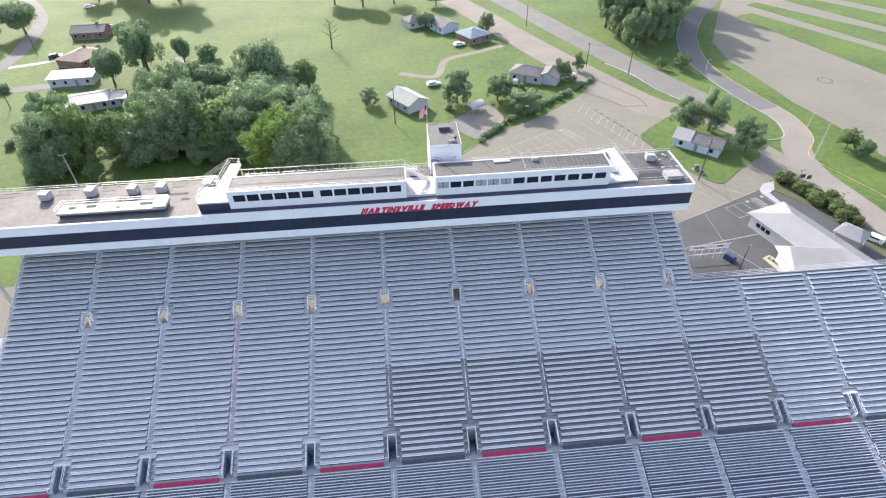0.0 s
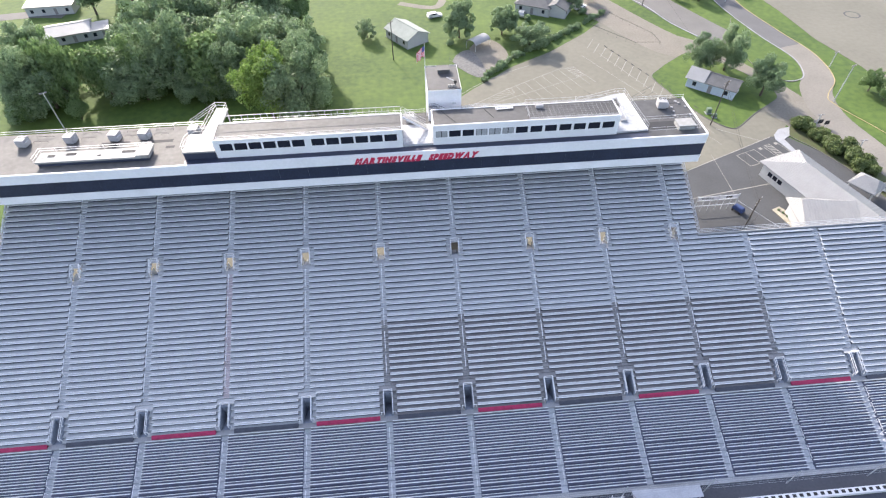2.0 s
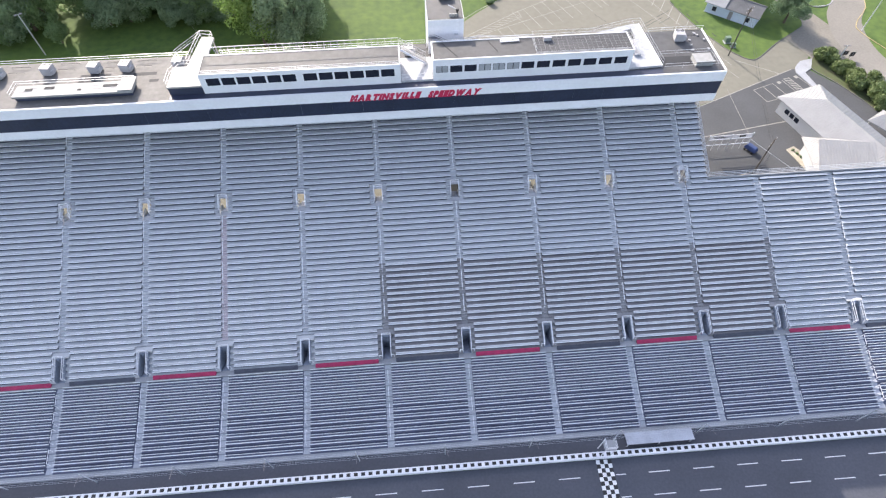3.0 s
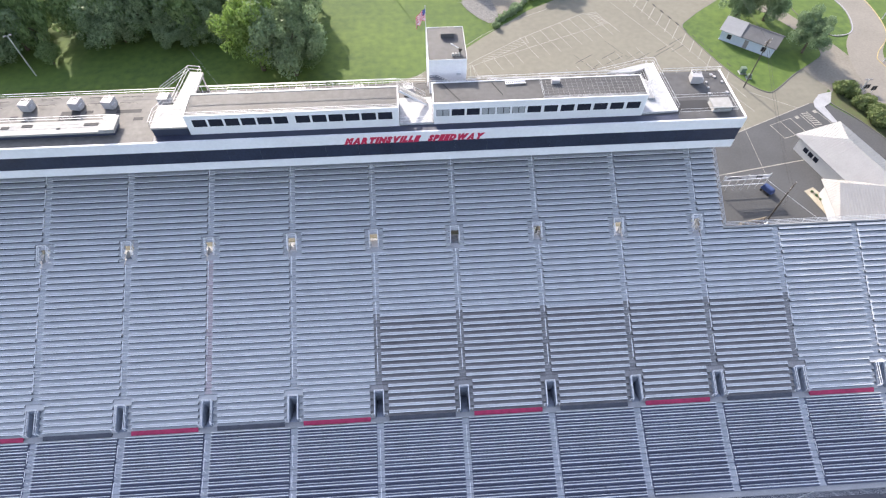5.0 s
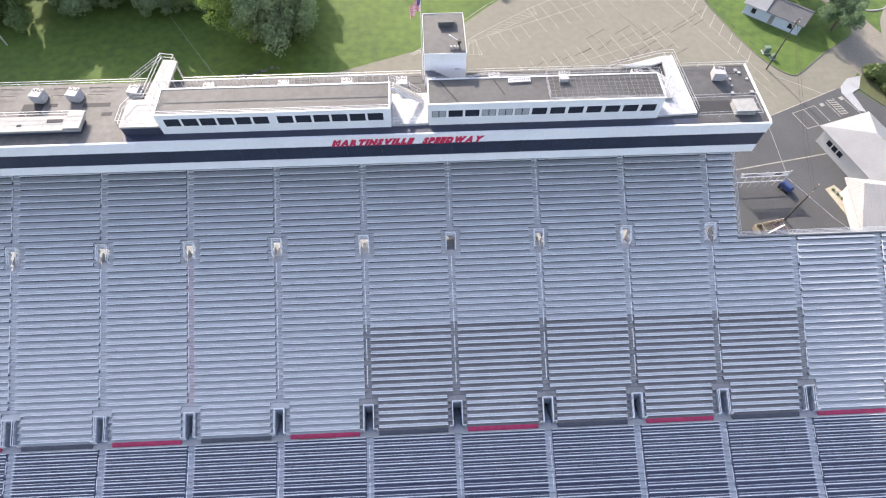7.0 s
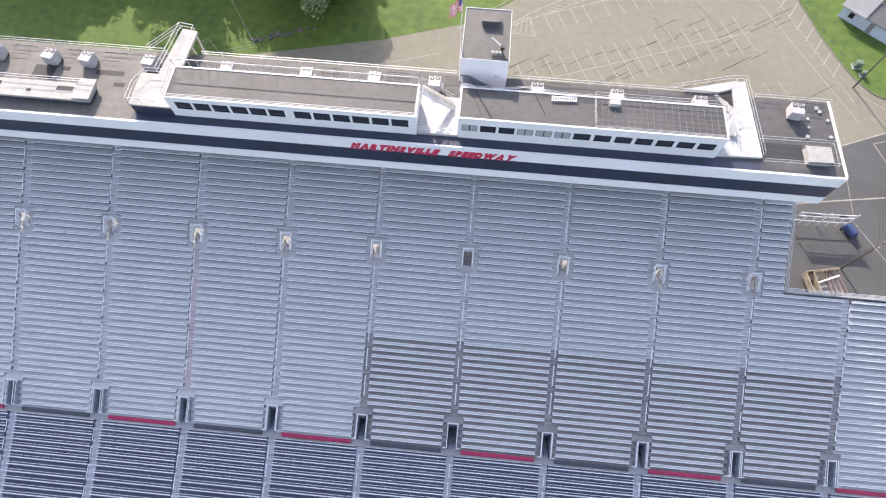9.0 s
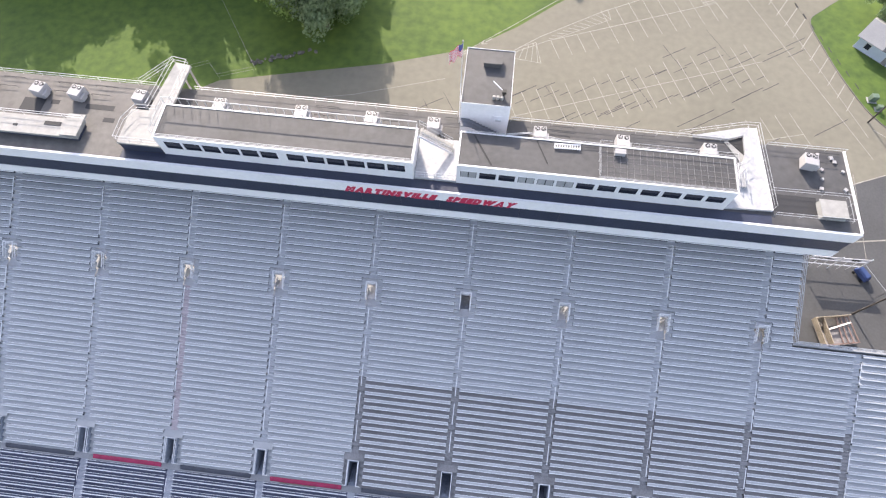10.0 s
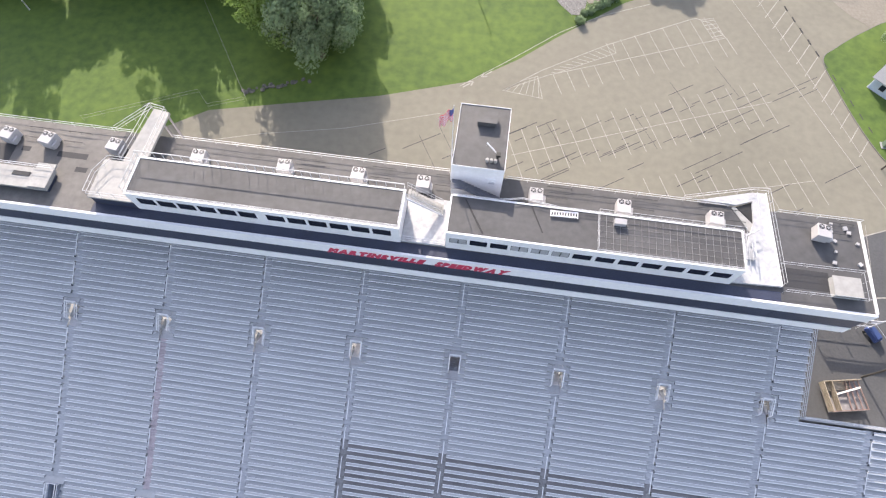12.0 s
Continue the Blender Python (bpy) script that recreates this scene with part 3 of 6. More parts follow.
for k in range(7):
    y = 28.4 + k * 0.6
    box(bm, 12.2, 25.85, y, y + 0.012, 28.49, 28.51)
part("roof_grating", bm, AISLE_DARK, cab_r, "pale wire grid laid over the dark roof")
bm = bmesh.new()
box(bm, 12.15, 25.8, 28.15, 32.0, 28.435, 28.445)
part("roof_sheet", bm, ROOF, cab_r, "dark membrane under the wire grid")
bm = bmesh.new()
beam(bm, (-1.0, 31.9, 28.46), (1.1, 28.3, 28.46), 0.16, 0.03)
part("roof_seam", bm, ROOF_DARK, cab_r)
bm = bmesh.new()
beam(bm, (5.6, 31.9, 28.46), (6.8, 29.2, 28.46), 0.12, 0.03)
part("roof_seam", bm, ROOF_DARK, cab_r)
bm = bmesh.new()
box(bm, 13.6, 14.7, 31.0, 31.6, 28.45, 28.95)
tagged(new("vent_box", mesh_of(bm, "vent_box", AC_WHITE)), "small white vent box on the cabin roof", "vent")
th = thing("roof_rack", "white perforated equipment rack lying on the roof", "rack")
bm = bmesh.new()
for y in (31.15, 31.65):
    beam(bm, (7.4, y, 28.6), (10.1, y + 0.15, 28.6), 0.1, 0.12)
for k in range(11):
    beam(bm, (7.45 + k * 0.26, 31.15, 28.6), (7.45 + k * 0.26, 31.75, 28.6), 0.09, 0.1)
part("frame", bm, WHITE, th)

# sign
sign = thing("sign", "red slanted block lettering across the white fascia", "sign")


def words(text, x0, x1, z, h, y, material, parent, shear=0.5, deep=0.015, name="letter"):
    """Letters of the built-in font, one mesh each, fitted between x0 and x1."""
    made, pen = [], 0.0
    for ch in text:
        cu = bpy.data.curves.new("letter", 'FONT')
        cu.body, cu.shear, cu.extrude, cu.offset, cu.resolution_u = ch, shear, deep, 0.1, 2
        ob = bpy.data.objects.new("letter", cu)
        scene.collection.objects.link(ob)
        bpy.context.view_layer.update()
        me = bpy.data.meshes.new_from_object(ob.evaluated_get(bpy.context.evaluated_depsgraph_get()))
        bpy.data.objects.remove(ob)
        me.transform(Matrix.Translation((-min(v.co.x - shear * v.co.y for v in me.vertices), 0, 0)))
        adv = max(v.co.x - shear * v.co.y for v in me.vertices) + 0.05
        made.append((me, pen))
        pen += adv
    sx = (x1 - x0) / pen
    for me, p in made:
        me.materials.clear()
        me.materials.append(material)
        ob = part(name, me, None, parent)
        ob.matrix_basis = Matrix.Translation((x0 + p * sx, y, z)) @ Matrix.Rotation(math.pi / 2, 4, 'X') @ Matrix.Diagonal((sx, h / 0.70, 1, 1))


words("MARTINSVILLE", -14.6, -4.55, 23.42, 0.92, 26.475, RED, sign)
words("SPEEDWAY", -3.4, 4.1, 23.42, 0.92, 26.475, RED, sign)

# tower
tower = thing("roof_tower", "white block tower with a flat grey roof and a door", "tower")
bm = bmesh.new()
box(bm, -2.75, 2.45, 34.4, 34.6, RZ, 30.3)
box(bm, -2.75, -2.55, 34.6, 42.0, 0, 30.3)
box(bm, 2.25, 2.45, 34.6, 42.0, 0, 30.3)
box(bm, -2.55, 2.25, 41.8, 42.0, 0, 30.3)
part("wall", bm, WHITE, tower)
bm = bmesh.new()
box(bm, -2.7, 2.4, 34.45, 41.95, 30.25, 30.36)
part("roof", bm, ROOF, tower)
bm = bmesh.new()
for a in ((-2.77, -2.73, 34.37, 42.03), (2.43, 2.47, 34.37, 42.03), (-2.73, 2.43, 41.98, 42.03), (-2.73, 2.43, 34.37, 34.41)):
    box(bm, *a, 30.2, 30.44)
part("roof_edge", bm, WHITE, tower)
bm = bmesh.new()
box(bm, 0.75, 0.81, 34.32, 34.4, 26.6, 28.75)
box(bm, 0.75, 1.75, 34.34, 34.4, 26.6, 28.7)
part("door", bm, WHITE, tower, "plain white steel door")
bm = bmesh.new()
box(bm, 1.05, 1.65, 34.2, 34.34, 28.0, 28.25)
part("door_lamp", bm, GALV, tower)
STAIR = mat("dark_stair_steel", (0.13, 0.14, 0.165), 0.6, 0.2, 0.2, 1.5, 9)
for i in range(13):
    x = -1.7 + i * 0.34
    bm = bmesh.new()
    box(bm, x, x + 0.34, 33.3, 34.3, RZ + 2.75 - i * 0.2, RZ + 2.8 - i * 0.2)
    part("tread", bm, STAIR, tower)
bm = bmesh.new()
box(bm, -2.7, -1.7, 33.3, 34.36, RZ + 2.8, RZ + 2.88)
part("landing", bm, STAIR, tower, "dark steel landing")
railing("step_rail", tower, [(-2.65, 33.25, RZ + 2.85), (-1.7, 33.25, RZ + 2.85), (2.7, 33.25, RZ + 0.2)], 1.0, 2, 0.7, 0.035, STAIR)
bm = bmesh.new()
box(bm, -0.8, 1.05, 39.5, 40.9, 30.36, 30.95)
box(bm, -0.9, 1.15, 39.4, 41.0, 30.95, 31.03)
tagged(new("roof_hatch", mesh_of(bm, "roof_hatch", ROOF)), "grey boxed roof hatch on the tower", "hatch")
th = thing("camera_mount", "dark swivel mount with three pale cases on the tower roof", "equipment")
bm = bmesh.new()
tube(bm, (1.6, 35.7, 30.36), (1.6, 35.7, 31.0), 0.12, 8)
box(bm, 1.4, 1.85, 35.5, 35.9, 30.95, 31.25)
part("base", bm, BLACK, th)
bm = bmesh.new()
tube(bm, (1.5, 35.8, 31.1), (0.4, 36.9, 31.15), 0.07, 6)
part("arm", bm, GALV, th)
for k in range(3):
    bm = bmesh.new()
    tube(bm, (0.6 + k * 0.42, 35.3, 30.36), (0.6 + k * 0.42, 35.3, 30.75), 0.17, 8)
    part("case", bm, WHITE_DECK, th)
# flag
th = thing("flagpole", "thin white flagpole with a red, white and blue striped flag", "flagpole")
bm = bmesh.new()
tube(bm, (-2.95, 36.0, RZ), (-2.95, 36.0, 37.1), 0.06, 6, 0.035)
part("pole", bm, WHITE, th)
bm = bmesh.new()
tube(bm, (-2.95, 36.0, 37.1), (-2.95, 36.0, 37.25), 0.09, 6)
part("finial", bm, WHITE_DECK, th)
F_RED = mat("flag_red", (0.70, 0.10, 0.14), 0.8, 0, 0.1, 2, 9)
F_WHITE = mat("flag_white", (0.85, 0.85, 0.85), 0.8, 0, 0.06, 2, 9)
F_BLUE = mat("flag_blue", (0.08, 0.09, 0.28), 0.8, 0, 0.1, 2, 9)
bm = bmesh.new()
NU, NV = 14, 13
grid = [[bm.verts.new((-2.95 - 1.25 * u / NU, 36.0 - 0.22 * math.sin(u * 0.9) - 0.5 * u / NU, 36.95 - 1.5 * v / NV - 1.0 * (u / NU) ** 1.2 + 0.08 * math.sin(u * 0.9 + v * 0.3))) for v in range(NV + 1)] for u in range(NU + 1)]
for u in range(NU):
    for v in range(NV):
        f = bm.faces.new((grid[u][v], grid[u + 1][v], grid[u + 1][v + 1], grid[u][v + 1]))
        f.material_index = 2 if (u < 4 and v < 6) else v % 2
me = mesh_of(bm, "cloth", F_RED)
me.materials.append(F_WHITE)
me.materials.append(F_BLUE)
ob = part("cloth", me, None, th)
sol = ob.modifiers.new("thickness", 'SOLIDIFY')
sol.thickness = 0.012


# air units
def air_unit():
    th = thing("air_unit", "white rooftop air conditioning unit with two fans", "air conditioner", "rooftop air units")
    bm = bmesh.new()
    box(bm, -0.70, 0.70, -0.74, 0.74, 0.12, 1.3)
    bmesh.ops.bevel(bm, geom=list(bm.edges), offset=0.03, segments=1, affect='EDGES')
    part("casing", bm, AC_WHITE, th)
    bm = bmesh.new()
    box(bm, -0.62, 0.62, -0.66, 0.66, 0, 0.12)
    part("curb", bm, ROOF_DARK, th)
    bm = bmesh.new()
    box(bm, 0.74, 1.0, -0.7, 0.1, 0.3, 0.9)
    part("duct", bm, AC_WHITE, th)
    for s in (-1, 1):
        bm = bmesh.new()
        tube(bm, (s * 0.33, 0.40, 1.29), (s * 0.33, 0.40, 1.33), 0.28, 14)
        fan = part("fan", bm, BLACK, th, "round black fan grille")
        bm = bmesh.new()
        tube(bm, (s * 0.33, 0.40, 1.33), (s * 0.33, 0.40, 1.36), 0.09, 8)
        part("hub", bm, AC_WHITE, fan)
        for k in range(3):
            a = k * math.pi / 3
            d = Vector((math.cos(a) * 0.26, math.sin(a) * 0.26, 0))
            bm = bmesh.new()
            c = Vector((s * 0.33, 0.40, 1.345))
            beam(bm, c - d, c + d, 0.025, 0.012)
            part("guard_bar", bm, GALV, fan)
    return th


unit = air_unit()
unit.location = (-30.1, 34.4, RZ)
for i, (x, y, r) in enumerate(((-20.7, 34.8, 2), (-12.7, 34.9, -3), (-5.7, 34.9, 0), (6.2, 35.1, 2), (15.3, 35.0, -2), (24.75, 35.0, -2), (35.55, 35.0, -8),
                               (-39.5, 34.8, -8), (-47.0, 34.6, -10), (-51.5, 34.6, -10), (-58.2, 34.7, -8), (-65.2, 34.4, -8), (-74.0, 34.5, -6))):
    copy_thing(unit, pose(x, y - 0.3, RZ, 0, 0, r))
    th = thing("pipe_frame", "low galvanised pipe frame beside an air unit", "pipe frame", "roof pipe frames")
    railing("frame", th, [(x + 1.2, y + 1.4, RZ), (x + 3.8, y + 1.4, RZ)], 0.3, 1, 1.3, 0.03, ROOF_DARK)
    railing("frame", th, [(x + 1.2, y + 0.1, RZ), (x + 3.4, y + 0.1, RZ)], 0.3, 1, 1.1, 0.03, ROOF_DARK)

# white decks, stairs and ramps on the roof
th = thing("roof_deck", "white coated landing with pipe rails beside the cabin", "deck")
bm = bmesh.new()
box(bm, -39.6, -34.8, 27.8, 32.4, 26.15, 26.4)
part("floor", bm, WHITE_DECK, th)
bm = bmesh.new()
box(bm, -39.5, -34.9, 27.9, 28.1, RZ, 26.15)
box(bm, -39.5, -39.3, 28.1, 32.3, RZ, 26.15)
part("skirt", bm, NAVY_ROOF, th)
railing("rail", th, [(-34.9, 27.9, 26.4), (-39.5, 27.9, 26.4), (-39.5, 30.4, 26.4), (-38.6, 32.3, 26.4), (-36.2, 32.3, 26.4)], 1.05, 2, 1.4, 0.035, PIPE)
th = thing("roof_ramp", "white ramp with pipe rails leading off the back of the roof", "ramp")
bm = bmesh.new()
prism(bm, [(-37.6, 32.4), (-35.2, 32.4), (-34.9, 39.3), (-36.8, 39.6)], 26.1, 26.38)
part("floor", bm, WHITE_DECK, th)
bm = bmesh.new()
for p in ((-36.6, 39.2), (-35.2, 39.1)):
    tube(bm, (*p, 0), (*p, 26.1), 0.12, 6)
part("post", bm, DARK_DECK, th)
railing("rail", th, [(-37.5, 32.5, 26.4), (-36.8, 39.5, 26.4), (-35.0, 39.2, 26.4), (-35.2, 32.5, 26.4)], 1.05, 2, 1.4, 0.032, PIPE)
railing("rail", th, [(-36.8, 39.4, 26.4), (-40.6, 36.9, 25.0)], 1.05, 3, 1.2, 0.03, PIPE)
th = thing("roof_ramp", "white coated ramp with damp stains leading off the roof", "ramp")
bm = bmesh.new()
prism(bm, [(26.1, 28.1), (30.95, 28.3), (30.45, 38.9), (29.1, 38.85), (29.0, 35.3), (28.2, 33.0), (27.6, 31.0), (26.1, 31.0)], RZ + 0.01, RZ + 0.30)
part("floor", bm, RAMP, th)
bm = bmesh.new()
prism(bm, [(23.4, 37.15), (27.3, 37.1), (29.1, 37.8), (29.1, 38.85)], RZ - 0.1, RZ + 0.28)
part("side_floor", bm, RAMP, th)
bm = bmesh.new()
beam(bm, (31.05, 28.3, RZ + 0.2), (30.55, 38.9, RZ + 0.2), 0.12, 0.4)
part("kerb", bm, WHITE, th)
railing("rail", th, [(31.1, 28.4, RZ + 0.3), (30.6, 39.0, RZ + 0.3), (29.0, 38.95, RZ + 0.3), (21.7, 37.05, RZ + 0.1)], 0.9, 2, 1.6, 0.022, PIPE)
railing("rail", th, [(29.05, 35.3, RZ + 0.3), (29.15, 38.3, RZ + 0.3)], 1.0, 1, 1.2, 0.022, GALV)
# thin black slab paints the darkness of the stairwell; no hole is cut
bm = bmesh.new()
prism(bm, [(27.4, 37.0), (28.98, 35.3), (29.05, 37.7)], RZ + 0.005, RZ + 0.05)
part("stairwell_cover", bm, BLACK, th, "black sheet drawn as the shaded stairwell opening beside the ramp")
bm = bmesh.new()
prism(bm, [(26.9, 36.8), (28.6, 34.0), (28.95, 35.1), (27.3, 36.95)], RZ + 0.01, RZ + 0.09)
part("flashing", bm, WHITE_DECK, th, "pale smeared sealant beside the stairwell")
for a, b in (((27.7, 33.2), (28.9, 33.9)), ((27.5, 31.2), (27.5, 33.2)), ((28.3, 30.6), (28.3, 32.6))):
    railing("landing_rail", th, [(*a, RZ + 0.3), (*b, RZ + 0.3)], 1.0, 2, 0.9, 0.05, PIPE)
bm = bmesh.new()
box(bm, 27.55, 28.5, 30.7, 32.5, RZ + 0.3, RZ + 0.62)
part("landing_step", bm, CONCRETE, th, "grey step beside the ramp")

th = thing("roof_stairs", "white stair landing with a slanted railed flight between the cabins", "stairs")
bm = bmesh.new()
box(bm, -7.0, -2.5, 27.95, 33.2, RZ, RZ + 0.35)
part("floor", bm, RAMP, th)
for i in range(12):
    x = -6.8 + i * 0.3
    bm = bmesh.new()
    box(bm, x, x + 0.3, 31.35, 32.5, 28.1 - (i + 1) * 0.21, 28.14 - (i + 1) * 0.21)
    part("tread", bm, WHITE_DECK, th)
bm = bmesh.new()
beam(bm, (-6.9, 31.3, 28.05), (-3.2, 31.3, 25.5), 0.06, 0.3)
part("stringer", bm, WHITE, th)
for y in (31.25, 32.55):
    railing("rail", th, [(-6.9, y, 28.1), (-3.3, y, 25.6)], 1.0, 2, 0.5, 0.03, PIPE)
railing("rail", th, [(-6.95, 28.0, RZ + 0.35), (-2.6, 28.0, RZ + 0.35)], 1.0, 2, 1.0, 0.03, GALV)
th = thing("roof_platform", "long low white platform with rails and dark hatches", "platform")
bm = bmesh.new()
box(bm, -61.0, -44.6, 28.2, 30.6, RZ + 0.55, RZ + 0.85)
box(bm, -46.6, -44.6, 28.3, 31.2, RZ + 0.85, RZ + 1.05)
part("top", bm, WHITE_DECK, th)
bm = bmesh.new()
box(bm, -60.8, -44.8, 28.4, 30.4, RZ, RZ + 0.55)
part("base", bm, NAVY_ROOF, th)
for xa, xb, ya, yb2 in ((-59.6, -58.6, 29.4, 29.9), (-57.0, -55.6, 29.6, 30.1), (-48.9, -47.0, 29.5, 30.0), (-52.3, -51.8, 29.0, 29.3)):
    bm = bmesh.new()
    box(bm, xa, xb, ya, yb2, RZ + 0.85, RZ + 0.9)
    part("hatch", bm, ROOF_DARK, th)
railing("rail", th, [(-61.0, 30.6, RZ + 0.85), (-44.6, 30.6, RZ + 0.85)], 0.8, 2, 2.2, 0.03, GALV)
railing("rail", th, [(-61.0, 28.2, RZ + 0.85), (-61.0, 30.6, RZ + 0.85)], 0.8, 2, 1.2, 0.03, GALV)
th = thing("skylight", "pale boxed skylight cover on the end roof", "skylight")
bm = bmesh.new()
v = box(bm, 35.9, 38.55, 28.0, 30.0, RZ, RZ + 0.7)
for i in (4, 5, 6, 7):
    v[i].co.x += 0.15 * (1 if v[i].co.x < 37 else -1)
part("cover", bm, WHITE_DECK, th)
bm = bmesh.new()
box(bm, 35.85, 38.6, 27.95, 30.05, RZ + 0.7, RZ + 0.78)
part("lid", bm, WHITE_DECK, th)
rng = random.Random(5)
for k in range(9):
    bm = bmesh.new()
    s = rng.uniform(0.12, 0.22)
    box(bm, -s, s, -s, s, 0, 0.18)
    ob = tagged(new("roof_block", mesh_of(bm, "roof_block", AC_WHITE)), "small pale ballast block on the roof", "block", "ballast blocks")
    ob.matrix_basis = pose(rng.uniform(36.4, 39.6), rng.uniform(31.8, 36.4), RZ, 0, 0, rng.uniform(0, 90))

# pipe along the top of the seats under the overhang
th = thing("soffit_pipe", "grey service pipe and short rails under the overhang", "pipe")
bm = bmesh.new()
tube(bm, (AISLES[0], 30.3, 17.4), (NOTCH_X, 30.3, 17.4), 0.07, 6)
for k in range(36):
    x = AISLES[0] + 1.5 + k * 3.05
    tube(bm, (x, 30.3, 17.4), (x, 30.3, 19.7), 0.04, 4)
part("pipe", bm, GALV, th)

# ---- track ----
bm = bmesh.new()
box(bm, -160, 160, -60, -18.6, -4.7, -4.3)
solid("track", bm, TRACK, "dark race track asphalt with dashed lane lines", "race track")
bm = bmesh.new()
box(bm, -95, 95, -15.45, -14.3, -4.9, -4.05)
solid("front_walkway", bm, CONCRETE, "pale concrete walkway in front of the lower benches", "walkway")
bm = bmesh.new()
box(bm, -95, 95, -17.75, -15.45, -4.9, -4.32)
solid("service_lane", bm, TRACK, "dark asphalt service strip behind the track wall", "lane")
wall = thing("track_wall", "low track wall topped with a black and white checker strip", "wall", kind="structure")
bm = bmesh.new()
box(bm, -95, 95, -18.55, -17.75, -4.7, -3.5)
part("body", bm, WHITE, wall)
bm = bmesh.new()
box(bm, 0, 0.54, -18.36, -17.92, -3.5, -3.485)
chk = mesh_of(bm, "checker", BLACK)
x = -94.0
while x < 94:
    part("checker", chk, None, wall).location = (x, 0, 0)
    x += 1.0
bm = bmesh.new()
box(bm, 0, 0.54, 0, 0.56, -4.3, -4.295)
chk_me = mesh_of(bm, "checker_square", mat("white_line_paint", (0.7, 0.7, 0.7), 0.8, 0, 0.15, 1, 8))
bm = bmesh.new()
box(bm, 0, 0.54, 0, 0.56, -4.3, -4.295)
chk_me2 = mesh_of(bm, "checker_square", BLACK)
fin = thing("finish_line", "black and white checkered finish line painted across the track", "marking", kind="structure")
for r in range(18):
    for c in range(4):
        part("square", chk_me if (r + c) % 2 == 0 else chk_me2, None, fin).location = (16.5 + c * 0.54, -19.25 - r * 0.56, 0)
bm = bmesh.new()
box(bm, 0, 2.95, -0.06, 0.06, -4.3, -4.294)
dash = mesh_of(bm, "lane_dash", MATS["white_line_paint"])
lanes = thing("lane_dashes", "white dashed lane lines painted on the track", "marking", kind="structure")
for k in range(-14, 12):
    for y, s in ((-20.78, 10.9), (-23.65, 10.85), (-27.0, 10.0)):
        xx = s + k * 6.26
        if not 16.0 - 3 < xx < 18.8:
            part("lane_dash", dash, None, lanes).location = (xx, y, 0)
bm = bmesh.new()
box(bm, 0, 1.4, -0.06, 0.06, -4.3, -4.294)
short_dash = mesh_of(bm, "lane_dash", MATS["white_line_paint"])
for y in (-20.78, -23.65):
    part("lane_dash", short_dash, None, lanes).location = (18.85, y, 0)
for k in range(16):
    xx = -88 + k * 11.95
    th = thing("fence_post", "steel catch fence post with a cable stay", "fence post", "catch fence posts")
    bm = bmesh.new()
    tube(bm, (xx, -16.2, -4.32), (xx, -16.2, 0.4), 0.07, 6)
    part("post", bm, GALV, th)
    bm = bmesh.new()
    tube(bm, (xx, -16.2, 0.3), (xx + 0.3, -17.9, 1.1), 0.025, 5)
    part("arm", bm, DARK_DECK, th)
th = thing("catch_fence", "thin steel cables of the catch fence above the track wall", "fence")
for k in range(5):
    bm = bmesh.new()
    tube(bm, (-94, -16.22, -3.2 + k * 0.8), (94, -16.22, -3.2 + k * 0.8), 0.012, 3)
    part("cable", bm, GALV, th)
th = thing("flag_stand", "small white flag stand platform above the finish line", "platform")
bm = bmesh.new()
box(bm, 17.1, 18.7, -18.4, -17.0, -0.9, -0.75)
part("floor", bm, CONCRETE, th)
bm = bmesh.new()
for p in ((17.2, -17.1), (18.6, -17.1), (17.2, -18.3), (18.6, -18.3)):
    tube(bm, (*p, -4.3), (*p, 0.3), 0.06, 6)
part("posts", bm, WHITE, th)
railing("rail", th, [(17.2, -17.1, -0.75), (17.2, -18.3, -0.75), (18.6, -18.3, -0.75), (18.6, -17.1, -0.75)], 1.0, 2, 1.3, 0.035, WHITE)
bm = bmesh.new()
box(bm, 21.0, 30.6, -17.3, -15.7, -3.0, -2.85)
th = tagged(new("canopy_roof", mesh_of(bm, "canopy_roof", AISLE_LOW)), "pale metal canopy beside the flag stand", "canopy")
bm = bmesh.new()
for px in (21.3, 25.8, 30.3):
    for py in (-17.2, -15.8):
        tube(bm, (px, py, -4.3), (px, py, -3.0), 0.05, 5)
part("posts", bm, GALV, th)

# ---- paved ground ----
LOTPTS = [(-98, 40), (-75, 44), (-60, 50), (-47.2, 59.3), (-33.3, 62.9), (-19.1, 66.5), (-3.9, 72.0), (4.5, 78.5), (11.4, 85.1), (23.4, 95.5), (35.6, 102.8), (47.9, 112.8), (57.8, 123.0), (66.0, 112.0), (74.0, 99.5),
          (74.0, 96.0), (76.0, 88.0), (74.0, 75.0), (73.0, 66.0), (78.0, 68.5), (84.0, 72.0), (84.0, 63.0), (80.0, 58.0), (52.5, 47.5), (41.0, 38.0), (41.0, 28.1), (-98, 28.1)]
sheet("parking_lot", LOTPTS[::-1], 0.03, LOT, "sun-bleached asphalt parking lot behind the stand", "parking lot")
sheet("asphalt_yard", [(41, 38.0), (41, 20), (90, 20), (92, 34), (86, 50), (80.4, 57.9), (77.0, 57.6), (52.5, 47.3)], 0.05, ASPHALT, "dark asphalt yard beside the white-roofed building", "yard")


